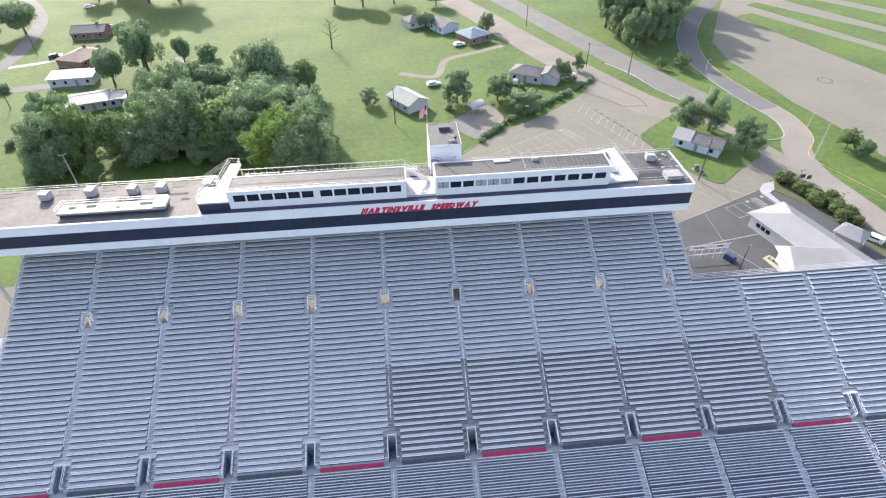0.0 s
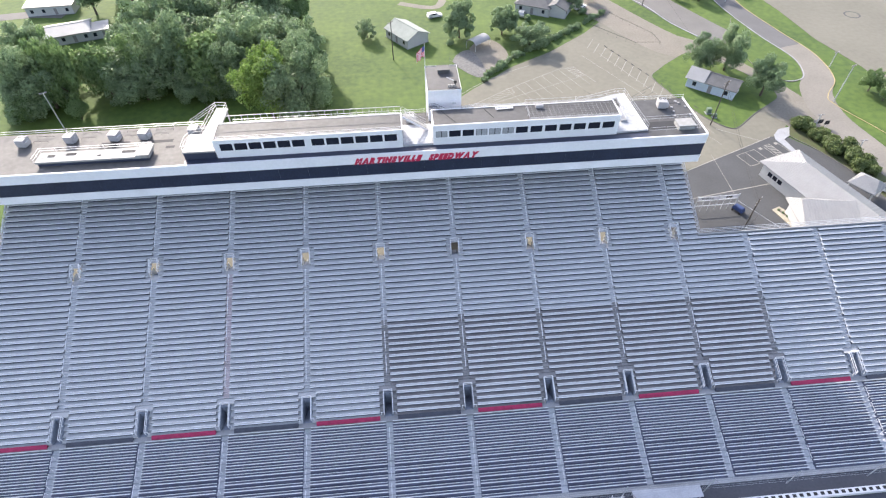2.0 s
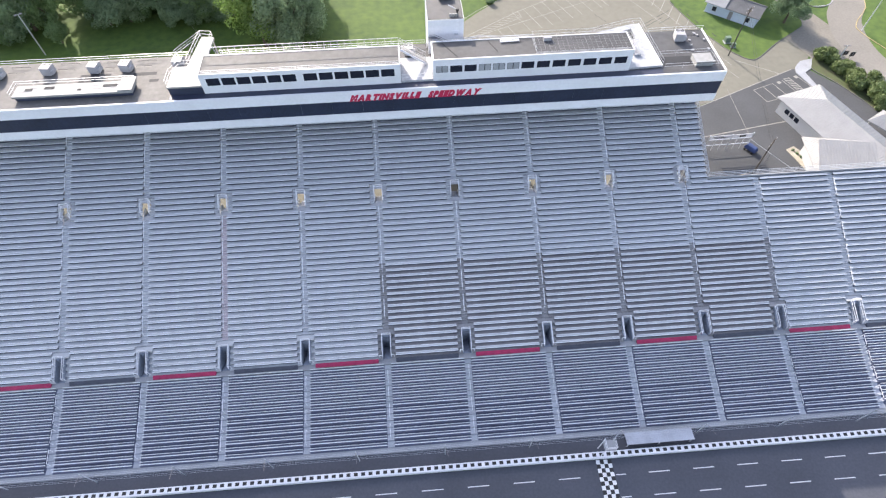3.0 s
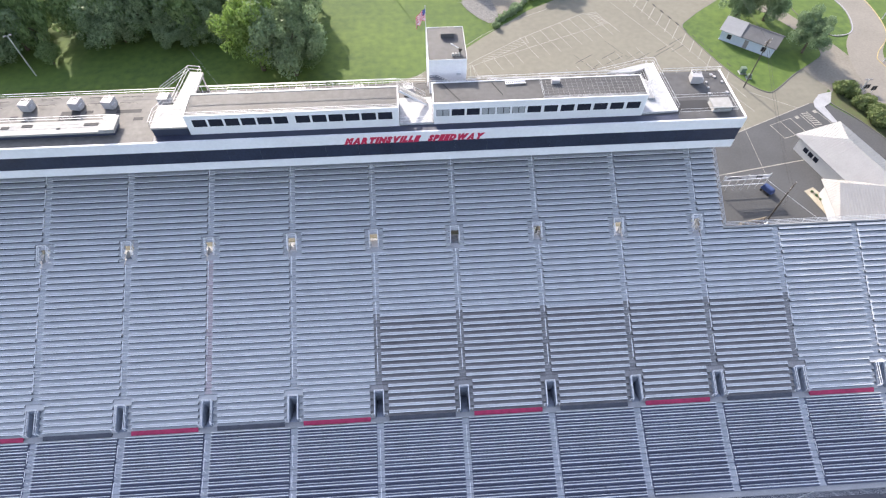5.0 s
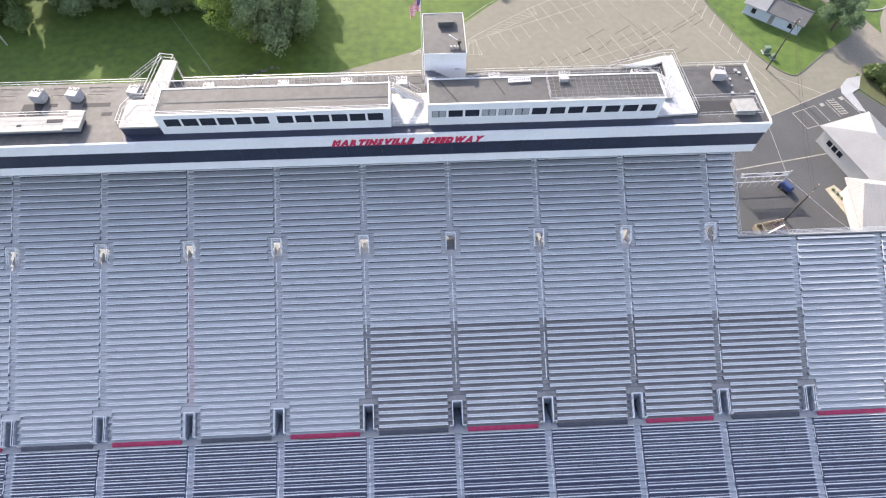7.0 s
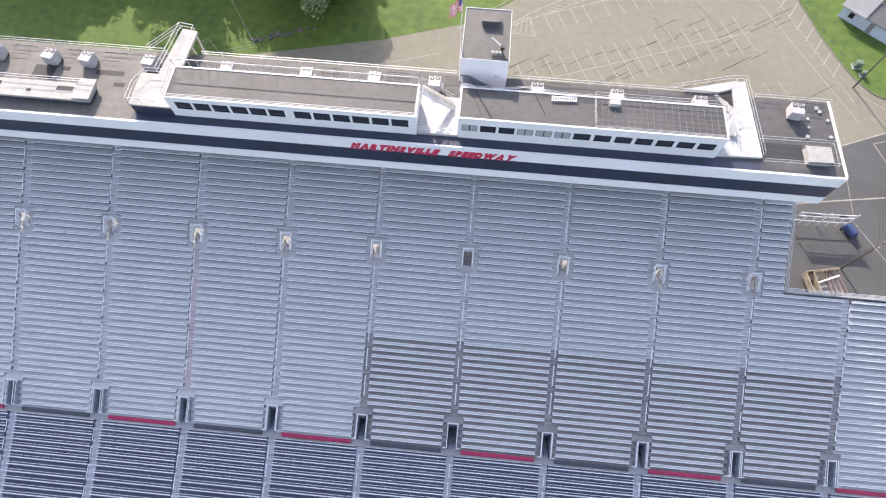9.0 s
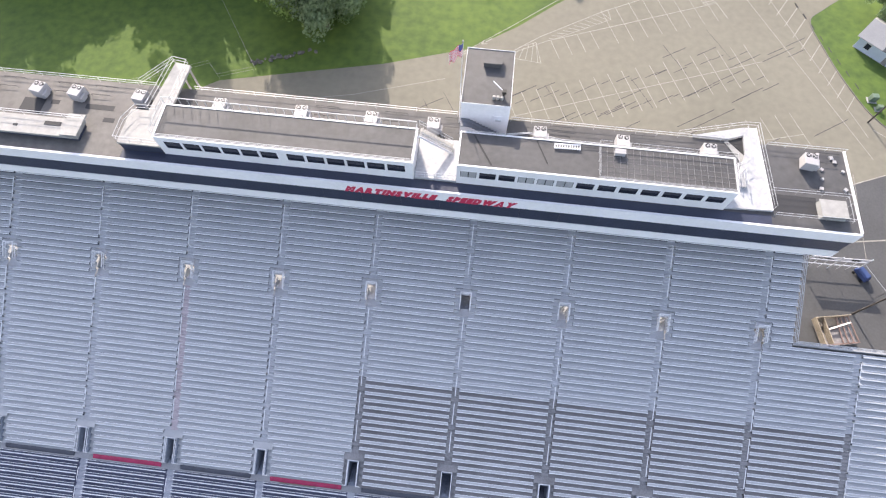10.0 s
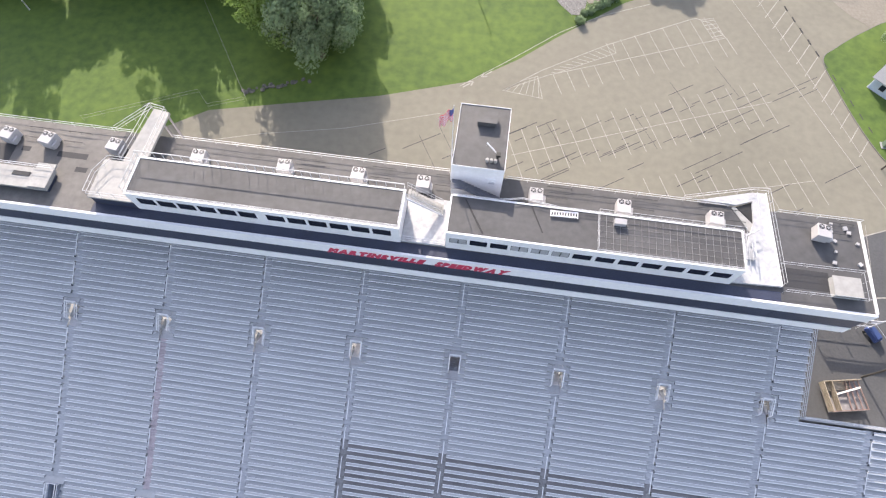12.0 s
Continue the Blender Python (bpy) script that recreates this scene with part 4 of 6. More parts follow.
def ribbon(name, pts, width, z, material, label, category, closed=False):
    """A strip of even width along a smooth line through the points."""
    P = [Vector((*p, 0)) for p in pts]
    line = []
    for i in range(len(P) - 1):
        p0, p1, p2, p3 = P[max(i - 1, 0)], P[i], P[i + 1], P[min(i + 2, len(P) - 1)]
        for k in range(6):
            t = k / 6
            line.append(0.5 * ((2 * p1) + (p2 - p0) * t + (2 * p0 - 5 * p1 + 4 * p2 - p3) * t * t + (3 * p1 - p0 - 3 * p2 + p3) * t ** 3))
    line.append(P[-1])
    bm = bmesh.new()
    prev = None
    for i, p in enumerate(line):
        d = (line[min(i + 1, len(line) - 1)] - line[max(i - 1, 0)]).normalized()
        s = Vector((-d.y, d.x, 0)) * width / 2
        cur = [bm.verts.new((q.x, q.y, zz)) for q in (p - s, p + s) for zz in (z - 0.06, z)]
        if prev:
            bm.faces.new((prev[1], cur[1], cur[3], prev[3]))
            bm.faces.new((prev[0], cur[0], cur[1], prev[1]))
            bm.faces.new((prev[2], cur[2], cur[3], prev[3]))
        prev = cur
    return solid(name, bm, material, label, category)


ROAD = mat("grey_road", (0.133, 0.129, 0.125), 0.9, 0, 0.15, 0.15, 3.0, 0.1)
ROAD_PALE = mat("pale_tan_road", (0.185, 0.172, 0.152), 0.9, 0, 0.16, 0.12, 2.0, 0.1)
KERB_YELLOW = mat("faded_yellow_kerb", (0.36, 0.29, 0.15), 0.85, 0, 0.3, 0.6, 6)
ROAD2 = mat("blue_grey_road", (0.105, 0.104, 0.108), 0.85, 0, 0.15, 0.15, 3.0, 0.1)
ribbon("road", [(-30, 330), (-5, 265), (22, 220), (42, 168), (56, 133), (68, 107), (76, 98), (84, 80), (88, 68), (92, 55), (96, 40), (102, 10)], 13, 0.045, DIRT, "dusty pale road past the parking lot", "road")
ribbon("road", [(15, 290), (42, 226), (61, 173), (69.5, 150), (77, 130), (85, 110), (90, 100)], 11, 0.055, ROAD, "grey asphalt road with worn edges", "road")
CURVE = [(185, 270), (145, 215), (118, 182), (106.5, 162), (100, 142), (99.3, 125), (102, 107)]
# the curve changes tone: blue-grey upper stretch, paler lower stretch
ribbon("road", CURVE + [(103.9, 99.0)], 7.0, 0.07, ROAD2, "curving two-lane asphalt road", "road")
ribbon("road", [(103.7, 99.4), (104.8, 93), (103.2, 83), (98, 75), (95.5, 64), (97, 50), (99, 30)], 7.6, 0.064, ROAD_PALE, "paler lower stretch of the curving road", "road")
ribbon("kerb", [(112.5, 181), (101.4, 159.4), (96.1, 140.3), (96.1, 123.3), (98.4, 106.1), (101.3, 92.8), (100.0, 84.8), (97.3, 81.2), (93.0, 80.7)], 0.22, 0.16, CONCRETE, "pale concrete kerb along the curving road", "kerb")
ribbon("kerb", [(123, 183), (111.7, 164.4), (104.2, 143.4), (102.5, 127.2), (105.5, 108.3), (108.3, 93.8), (106.3, 80.8), (100.2, 73.4), (99.3, 69.0), (104, 56.4), (108, 44)], 0.2, 0.14, KERB_YELLOW, "faded yellow painted kerb along the curving road", "kerb")
ribbon("road", [(-210, 300), (-189, 262), (-173, 240), (-159.4, 215.6), (-152.5, 188), (-150, 170), (-153, 140)], 6, 0.05, ROAD, "narrow grey street between houses", "road")
ribbon("driveway", [(-165, 140), (-145, 141), (-124, 144), (-112, 143)], 5, 0.05, ROAD, "grey drive beside the white houses", "driveway")
ribbon("driveway", [(-147, 163), (-138, 166), (-128, 171)], 2.6, 0.05, CONCRETE, "pale concrete driveway", "driveway")
ribbon("dirt_path", [(-6, 140), (6, 136), (11, 150), (22, 156), (34, 162)], 2.6, 0.03, DIRT, "bare dirt track across the grass", "path")
sheet("big_lot", [(165, 240), (135, 193), (113.5, 155), (110.6, 136), (112.5, 121), (113.4, 102), (117, 86), (118, 69), (126, 20), (330, 20), (330, 240)][::-1], 0.06, LOT, "wide pale asphalt lot beyond the road", "parking lot")
for pts in ([(137.4, 182.2), (141, 184.8), (146.1, 185.9), (170.2, 138.0), (208, 62), (194, 42), (155.4, 118.5)], [(149.8, 197.2), (155.5, 200.6), (184.4, 156.8), (232, 82), (221, 68), (174.0, 143.1)],
            [(164.7, 212.3), (175.4, 212.2), (199.8, 177.1), (256, 96), (245, 82), (188.9, 162.7)], [(185.9, 211.7), (220.7, 214.8), (280, 120), (268, 100), (205.0, 184.0)]):
    sheet("grass_strip", pts[::-1], 0.12, GRASS, "mown grass strip between parking rows", "grass strip")
bm = bmesh.new()
for k in range(20):
    a, b = 2 * math.pi * k / 20, 2 * math.pi * (k + 1) / 20
    stripe_a, stripe_b = (133.2 + 2.2 * math.cos(a), 116.3 + 2.2 * math.sin(a)), (133.2 + 2.2 * math.cos(b), 116.3 + 2.2 * math.sin(b))
    beam(bm, (*stripe_a, 0.065), (*stripe_b, 0.065), 0.4, 0.012)
solid("tyre_ring", bm, ASPHALT, "dark round skid mark on the wide lot", "marking")


def rounded(pts, n=5):
    """A smooth closed line through the points."""
    P = [Vector((*p, 0)) for p in pts]
    out = []
    for i in range(len(P)):
        p0, p1, p2, p3 = P[i - 1], P[i], P[(i + 1) % len(P)], P[(i + 2) % len(P)]
        for k in range(n):
            t = k / n
            q = 0.5 * ((2 * p1) + (p2 - p0) * t + (2 * p0 - 5 * p1 + 4 * p2 - p3) * t * t + (3 * p1 - p0 - 3 * p2 + p3) * t ** 3)
            out.append((q.x, q.y))
    return out


def kerb(pts, label="weathered concrete kerb round the grass"):
    bm = bmesh.new()
    for a, b in zip(pts, pts[1:]):
        beam(bm, (*a, 0.07), (*b, 0.07), 0.13, 0.16)
    return solid("kerb", bm, ROAD, label, "kerb")


def island(pts, label, material=GRASS, name="grass_island", category="grass"):
    pts = rounded(pts)
    sheet(name, pts, 0.13, material, label, category, 0.13)
    kerb(pts + [pts[0]])


island([(59.3, 86.3), (60.7, 79.8), (62.6, 73.6), (65.2, 67.2), (67.3, 63.9), (69.4, 61.9), (71.6, 62.1), (77.9, 67.1), (84.4, 71.4), (87.1, 73.8), (87.3, 78.0), (84.4, 85.5), (79.8, 92.5), (74.2, 98.0), (68.0, 94.6), (62.2, 89.8)], "grass island round the small house")
island([(92.0, 110), (88.8, 98.0), (89.2, 88.0), (93.0, 80.9), (97.1, 81.2), (99.7, 84.8), (101.0, 92.8), (98.1, 106.1), (95.9, 118.0)], "kerbed grass triangle between roads")
island([(81.6, 57.6), (83.4, 60.8), (87.2, 62.9), (93.0, 45.8), (96.0, 30.0), (91.0, 30.0), (88.4, 43.1), (84.8, 52.0)], "mulched verge with a hedge beside the yard", mat("verge_mulch", (0.095, 0.088, 0.052), 0.95, 0, 0.3, 0.6, 6, 0.5, tint=(0.07, 0.10, 0.03)), "planted_verge", "verge")
# painted stalls
bm = bmesh.new()


def stripe(bm, a, b, w=0.12, z=0.036):
    a, b = Vector((*a, z)), Vector((*b, z))
    beam(bm, a, b, w, 0.006)


ax = Vector((44.5, 17.8)).normalized()
cr = Vector((-ax.y, ax.x))
o = Vector((4.9, 57.6))
for k in range(18):
    p = o + ax * (0.4 + k * 2.7)
    stripe(bm, p - cr * 4.6, p + cr * 4.6, 0.1)
stripe(bm, o, o + ax * 47.6, 0.1)


def chain(pts, w=0.1):
    for a, b in zip(pts, pts[1:]):
        stripe(bm, a, b, w)


chain([(2.2, 70.9), (8.8, 76.5), (20.3, 84.3), (36.7, 93.5)] + [(39.6, 92.6), (42.2, 89.2), (43.9, 85.5)], 0.14)
chain([(2.2, 70.9), (10.1, 75.6), (21.7, 80.5), (42.0, 89.2)], 0.12)
stall = Vector((0.373, -0.928))
for k in range(4):
    p = Vector((10.8, 75.7)).lerp(Vector((20.4, 80.0)), k / 4)
    stripe(bm, p, p + stall * 4.4, 0.1)
for k in range(8):
    p = Vector((21.7, 80.5)).lerp(Vector((40.5, 88.6)), k / 7)
    stripe(bm, p - stall * (4.6 + 0.15 * k), p + stall * 4.4, 0.1)
chain([(10.4, 76.3), (11.4, 76.2), (21.9, 82.5), (21.3, 85.0)])
for k in range(10):
    t = (k + 0.5) / 10
    stripe(bm, Vector((10.4, 76.6)).lerp(Vector((20.6, 84.4)), t), Vector((11.4, 76.2)).lerp(Vector((21.9, 82.5)), min(1, t + 0.1)), 0.1)
chain([(2.2, 70.9), (5.5, 73.6), (8.1, 75.0), (9.2, 70.1), (2.2, 70.9)])
for k in range(6):
    t = (k + 0.5) / 6
    stripe(bm, Vector((2.2, 70.9)).lerp(Vector((9.2, 70.1)), t), Vector((3.2, 71.7)).lerp(Vector((8.1, 75.0)), min(1, t + 0.15)), 0.1)
chain([(37.7, 93.2), (40.1, 94.0), (41.9, 89.5), (39.8, 88.6), (37.7, 93.2)])
for k in range(5):
    t = (k + 0.5) / 5
    stripe(bm, Vector((37.7, 93.2)).lerp(Vector((39.8, 88.6)), t), Vector((40.1, 94.0)).lerp(Vector((41.9, 89.5)), t), 0.14)
chain([(-5.3, 70.8), (2.6, 77.8), (11.4, 86.0), (18.6, 91.2), (28.2, 95.9)], 0.12)
row3 = Vector((21.6, 6.5)).normalized()
for k in range(11):
    p = Vector((54.0, 59.7)) - row3 * (k * 2.7)
    stripe(bm, p - stall * 4.6, p + stall * 4.6, 0.1)
stripe(bm, (54.0, 59.7), Vector((54.0, 59.7)) - row3 * 28, 0.1)
for cx, cy, s in ((-4.0, 71.3, 1), (-0.9, 74.2, -1)):
    d = Vector((0.75, 0.66)) * s
    q = Vector((cx, cy))
    stripe(bm, q - d * 1.1, q + d * 0.4, 0.22)
    for w in (-0.5, 0.5):
        stripe(bm, q + d * 1.2, q + d * 0.3 + Vector((-d.y, d.x)) * w, 0.25)
for k in range(15):
    p = Vector((46.6, 103.8)).lerp(Vector((62.2, 65.6)), k / 14)
    stripe(bm, p, p + Vector((3.1, 5.2)), 0.15)
stripe(bm, (44, 99.6), (64.7, 55.9), 0.1)
stripe(bm, (49, 100.3), (64.8, 60.3), 0.1)
stripe(bm, (66.0, 62.0), (76.0, 55.0), 0.14)
chain([(-51.3, 51.4), (-37.1, 55.8), (-23.2, 59.0), (-7.6, 64.5)], 0.1)
ob = solid("lot_markings", bm, LINE, "faded white parking stall lines", "marking", kind="structure")
old_rng = random.Random(8)
bm = bmesh.new()
for k in range(95):
    a = Vector((old_rng.uniform(-40, 58), old_rng.uniform(44, 86)))
    if a.y > 0.42 * a.x + 62 or a.x > 48 and a.y < 58:
        continue
    stripe(bm, a, a + Vector((0.83, 0.56)) * old_rng.uniform(3, 8), 0.11, 0.034)
for k in range(16):
    a = Vector((old_rng.uniform(-30, 50), old_rng.uniform(46, 80)))
    if a.y < 0.42 * a.x + 60:
        stripe(bm, a, a + Vector((-0.5, 0.86)) * old_rng.uniform(4, 10), 0.06, 0.034)
for k in range(17):
    for s in (-3.4, 2.2):
        a = o + ax * (1.2 + k * 2.7) + cr * (s + old_rng.uniform(-0.6, 0.6))
        stripe(bm, a, a + Vector((0.83, 0.56)) * old_rng.uniform(1.5, 3.2), 0.1, 0.0345)
solid("crack_seals", bm, ROOF_DARK, "thin dark crack seal lines on the lot", "marking")
bm = bmesh.new()
for k in range(4):
    a = Vector((66.2, 51.6)) + Vector((2.45, 0.87)) * k
    stripe(bm, a, a + Vector((1.35, -3.95)), 0.13, 0.056)
stripe(bm, (66.2, 51.6), (71.1, 53.35), 0.12, 0.056)
stripe(bm, (67.5, 47.7), (70.0, 48.4), 0.12, 0.056)
for s in (0.0, 1.0):
    stripe(bm, (74.0 + 1.3 * s, 54.7 + 0.45 * s), (75.4 + 1.3 * s, 50.7 + 0.45 * s), 0.13, 0.056)
for k in range(7):
    a = Vector((74.05, 54.6)) + Vector((0.2, -0.57)) * k
    stripe(bm, a, a + Vector((1.4, 0.05)), 0.2, 0.056)
for a in ((72.2, 53.4), (76.6, 54.9)):
    stripe(bm, a, (a[0] + 0.8, a[1] + 0.27), 0.75, 0.056)
stripe(bm, (77.2, 55.6), (79.0, 51.0), 0.13, 0.056)
stripe(bm, (50.5, 38.6), (70.6, 42.0), 0.22, 0.056)
stripe(bm, (52.6, 47.2), (77.0, 57.6), 0.18, 0.056)
stripe(bm, (59.8, 36.8), (60.8, 52.5), 0.08, 0.056)
solid("yard_markings", bm, LINE, "white lines painted on the dark yard", "marking")
for k in range(13):
    p = Vector((65.0, 71.4)).lerp(Vector((52.0, 104.0)), k / 12)
    bm = bmesh.new()
    box(bm, -0.65, 0.65, -0.09, 0.09, 0.03, 0.15)
    ob = tagged(new("wheel_stop", mesh_of(bm, "wheel_stop", ROOF_DARK)), "dark rubber wheel stop at the end of a stall", "wheel stop", "wheel stops")
    ob.matrix_basis = pose(p.x, p.y, 0, 0, 0, 108)

th = thing("cable_fence", "low dark post and cable fence enclosing a parking bay", "fence")
railing("rail", th, [(58.7, 124.0, 0.04), (67.3, 109.0, 0.04), (67.6, 103.5, 0.04), (60.5, 104.0, 0.04), (51.0, 116.7, 0.04), (57.0, 123.5, 0.04)], 0.9, 1, 3.0, 0.05, mat("dark_fence_paint", (0.05, 0.05, 0.05), 0.7, 0.2, 0.2, 2, 9))

ribbon("kerb", [(66.5, 140.0), (72.2, 129.6), (75.8, 116.9), (81.1, 106.2)], 0.4, 0.14, CONCRETE, "low pale kerb between the two roads", "kerb")
FENCE_L = [(-67.1, 54.1, 0.0), (-49.7, 62.4, 0.0), (-47.2, 59.6, 0.0), (-41.6, 61.9, 0.0)]
th = thing("lawn_fence", "thin wire fence with pipe posts across the lawn", "fence")
railing("rail", th, FENCE_L, 1.3, 2, 3.0, 0.016, AISLE_DARK)
th = thing("lawn_fence", "thin wire fence with pipe posts running up to the wood", "fence")
railing("rail", th, [(-41.4, 62.3, 0.0), (-56.2, 84.4, 0.0), (-60.0, 91.0, 0.0)], 1.3, 2, 3.0, 0.016, AISLE_DARK)
ribbon("dirt_path", [(-88, 166), (-80, 154), (-72, 149), (-62, 150), (-55, 156)], 2.4, 0.035, DIRT, "bare dirt patch where cars stand", "path")

# ---- trees ----
def leaf_mat(name, c1, c2):
    m = bpy.data.materials.new(name)
    m.use_nodes = True
    nt = m.node_tree
    bs = nt.nodes["Principled BSDF"]
    geo = nt.nodes.new("ShaderNodeNewGeometry")
    oi = nt.nodes.new("ShaderNodeObjectInfo")
    mx = nt.nodes.new("ShaderNodeMix")
    mx.data_type = 'RGBA'
    mx.inputs[6].default_value, mx.inputs[7].default_value = (*c1, 1), (*c2, 1)
    ad = nt.nodes.new("ShaderNodeMath")
    ad.operation = 'MULTIPLY_ADD'
    nt.links.new(oi.outputs["Random"], ad.inputs[0])
    ad.inputs[1].default_value = 0.45
    mu = nt.nodes.new("ShaderNodeMath")
    mu.operation = 'MULTIPLY'
    nt.links.new(geo.outputs["Random Per Island"], mu.inputs[0])
    mu.inputs[1].default_value = 0.6
    nt.links.new(mu.outputs[0], ad.inputs[2])
    nt.links.new(ad.outputs[0], mx.inputs[0])
    nt.links.new(mx.outputs[2], bs.inputs["Base Color"])
    bs.inputs["Roughness"].default_value = 0.6
    tr = nt.nodes.new("ShaderNodeBsdfTranslucent")
    nt.links.new(mx.outputs[2], tr.inputs["Color"])
    ms = nt.nodes.new("ShaderNodeMixShader")
    ms.inputs[0].default_value = 0.4
    out = nt.nodes["Material Output"]
    nt.links.new(bs.outputs[0], ms.inputs[1])
    nt.links.new(tr.outputs[0], ms.inputs[2])
    nt.links.new(ms.outputs[0], out.inputs["Surface"])
    return m


LEAF = leaf_mat("green_leaves", (0.132, 0.205, 0.112), (0.245, 0.335, 0.178))
LEAF_B = leaf_mat("bright_leaves", (0.10, 0.185, 0.040), (0.185, 0.285, 0.070))
LEAF_Y = leaf_mat("yellow_green_leaves", (0.100, 0.170, 0.066), (0.190, 0.285, 0.110))
BARK = mat("bark", (0.10, 0.08, 0.06), 0.9, 0, 0.3, 2, 12, 0.5)


def crown_mesh(seed, material, lobes=20, cards=8000, card=0.056, squash=0.85, core=0.60, reach=(0.34, 0.66), lobe=(0.20, 0.40)):
    """A crown of about unit radius from many small leaf clumps over uneven lobes."""
    r = random.Random(seed)
    cs = [(Vector((0, 0, 0.0)), core, 1.6)]
    for k in range(lobes):
        a, e = k * 2.4 + r.uniform(-0.5, 0.5), r.uniform(-0.7, 1.1)
        d = r.uniform(*reach)
        cs.append((Vector((math.cos(a) * math.cos(e) * d, math.sin(a) * math.cos(e) * d, math.sin(e) * d * squash)), r.uniform(*lobe), 1.0))
    weight = [c[1] ** 2 * c[2] for c in cs]
    verts, faces = [], []
    for c, rad, _ in r.choices(cs, weight, k=cards):
        n = Vector((r.gauss(0, 1), r.gauss(0, 1), r.gauss(0.2, 1))).normalized()
        bump = noise.noise(n * 2.3 + c * 5.0) * 0.22
        p = c + n * rad * (r.triangular(0.55, 1.22, 0.98) + bump)
        q = Vector((r.gauss(0, 1), r.gauss(0, 1), r.gauss(0, 0.7)))
        w = (n + q * 0.7).normalized()
        u = w.orthogonal().normalized()
        v = w.cross(u)
        s = card * r.uniform(0.45, 1.2)
        b = len(verts)
        verts += [p + u * s, p + v * s * 0.7, p - u * s * 0.9, p - v * s * 0.8]
        faces.append((b, b + 1, b + 2, b + 3))
    me = bpy.data.meshes.new("crown")
    me.from_pydata(verts, [], faces)
    me.materials.append(material)
    return me


def trunk_mesh(seed):
    """A tapered trunk of height 1 with limbs reaching into the crown."""
    r = random.Random(seed)
    bm = bmesh.new()
    tube(bm, (0, 0, 0), (0.01, 0, 0.30), 0.030, 8, 0.022)
    tube(bm, (0.01, 0, 0.30), (0.0, 0.01, 0.75), 0.022, 7, 0.008)
    for k in range(7):
        a = k * 2.4 + r.uniform(-0.3, 0.3)
        z = r.uniform(0.22, 0.5)
        tube(bm, (0.008, 0, z), (math.cos(a) * 0.22, math.sin(a) * 0.22, z + r.uniform(0.14, 0.3)), 0.012, 5, 0.004)
    return mesh_of(bm, "trunk", BARK)


LOOSE = dict(lobes=48, cards=9600, card=0.050, squash=1.15, core=0.40, reach=(0.30, 0.92), lobe=(0.10, 0.27))
CROWNS = {"g": [crown_mesh(s, LEAF) for s in (1, 2)] + [crown_mesh(s, LEAF, **LOOSE) for s in (3, 4, 5)], "b": [crown_mesh(7, LEAF_B, **LOOSE)], "y": [crown_mesh(9, LEAF_Y, 15, 5000), crown_mesh(10, LEAF_Y, **LOOSE)]}
FINE = dict(LOOSE, lobes=64, cards=18000, card=0.036)
CROWNS["gn"] = [crown_mesh(s, LEAF, **FINE) for s in (31, 32)]
CROWNS["bn"] = [crown_mesh(33, LEAF_B, **FINE)]
TRUNKS = [trunk_mesh(s) for s in (1, 2, 3)]
tree_rng = random.Random(11)


def tree(x, y, h, r, kind="g", label="", group="broad leafy trees", z=0.0):
    th = thing("tree", label or {"g": "full green broadleaf tree on the grass", "b": "bright yellow-green rounded tree before the wood", "y": "lighter green open-crowned tree"}[kind], "tree", group, at=(x, y, z))
    th.rotation_euler[2] = tree_rng.uniform(0, 6.28)
    t = part("trunk", tree_rng.choice(TRUNKS), None, th)
    t.scale = (h, h, h)
    near = y < 96 and x > -100
    c = part("crown", tree_rng.choice(CROWNS[kind + "n" if near and kind != "y" else kind]), None, th)
    hz = h * (0.50 if group.startswith("wood") else 0.455)
    c.location, c.scale = (0, 0, h - hz), (r * 1.12 * tree_rng.uniform(0.85, 1.2), r * 1.12 * tree_rng.uniform(0.85, 1.2), hz * 1.12)
    return th


for x, y, h, r in ((-97, 86, 13, 6.2), (-91.5, 88, 19.5, 5.4), (-86.5, 89, 19, 5.2), (-79, 92, 18, 6.4), (-71, 92, 14, 6.4), (-63, 93, 18, 7.2), (-53, 92, 15, 7), (-46, 89, 15, 6.5), (-29.5, 75, 14.5, 6.2), (-31, 84, 14, 6.2),
                   (-93, 94, 9, 5), (-83, 97, 10, 5.5), (-73, 95, 16, 7.2), (-64, 97, 16, 7.2), (-55, 95, 16, 7.2), (-46, 97, 16, 7), (-37, 93, 15, 6.8), (-30, 97, 13, 5.5),
                   (-80, 107, 11, 5.5), (-74, 110, 15, 7), (-66, 111, 15, 7), (-57, 110, 15, 7), (-48, 110, 15, 6.8), (-39, 107, 14, 6.2), (-74, 124, 13, 6.2), (-64, 124, 13, 6.2), (-54, 123, 13, 6.2), (-44, 119, 13, 6)):
    tree(x + tree_rng.uniform(-2, 2), y + tree_rng.uniform(-2.5, 2.5), h * tree_rng.uniform(0.78, 1.15), r * tree_rng.uniform(0.9, 1.12), "y" if tree_rng.random() < 0.22 else "g", "tall green tree in the dense wood behind the stand", "wood behind the stand")
for k in range(22):
    a = tree_rng.uniform(0, 1)
    x, y = -100 + 76 * a, (79.0 if a < 0.2 else 77.0 if a > 0.72 else 87.0) + tree_rng.uniform(0, 3) + (2 if a < 0.1 else 0)
    if abs(x + 38.5) > 7:
        tree(x, y, tree_rng.uniform(5, 10), tree_rng.uniform(3, 4.6), "y" if k % 4 == 0 else "g", "low leafy tree at the edge of the wood", "wood edge trees")
tree(-38.0, 76.0, 17.0, 6.6, "b")
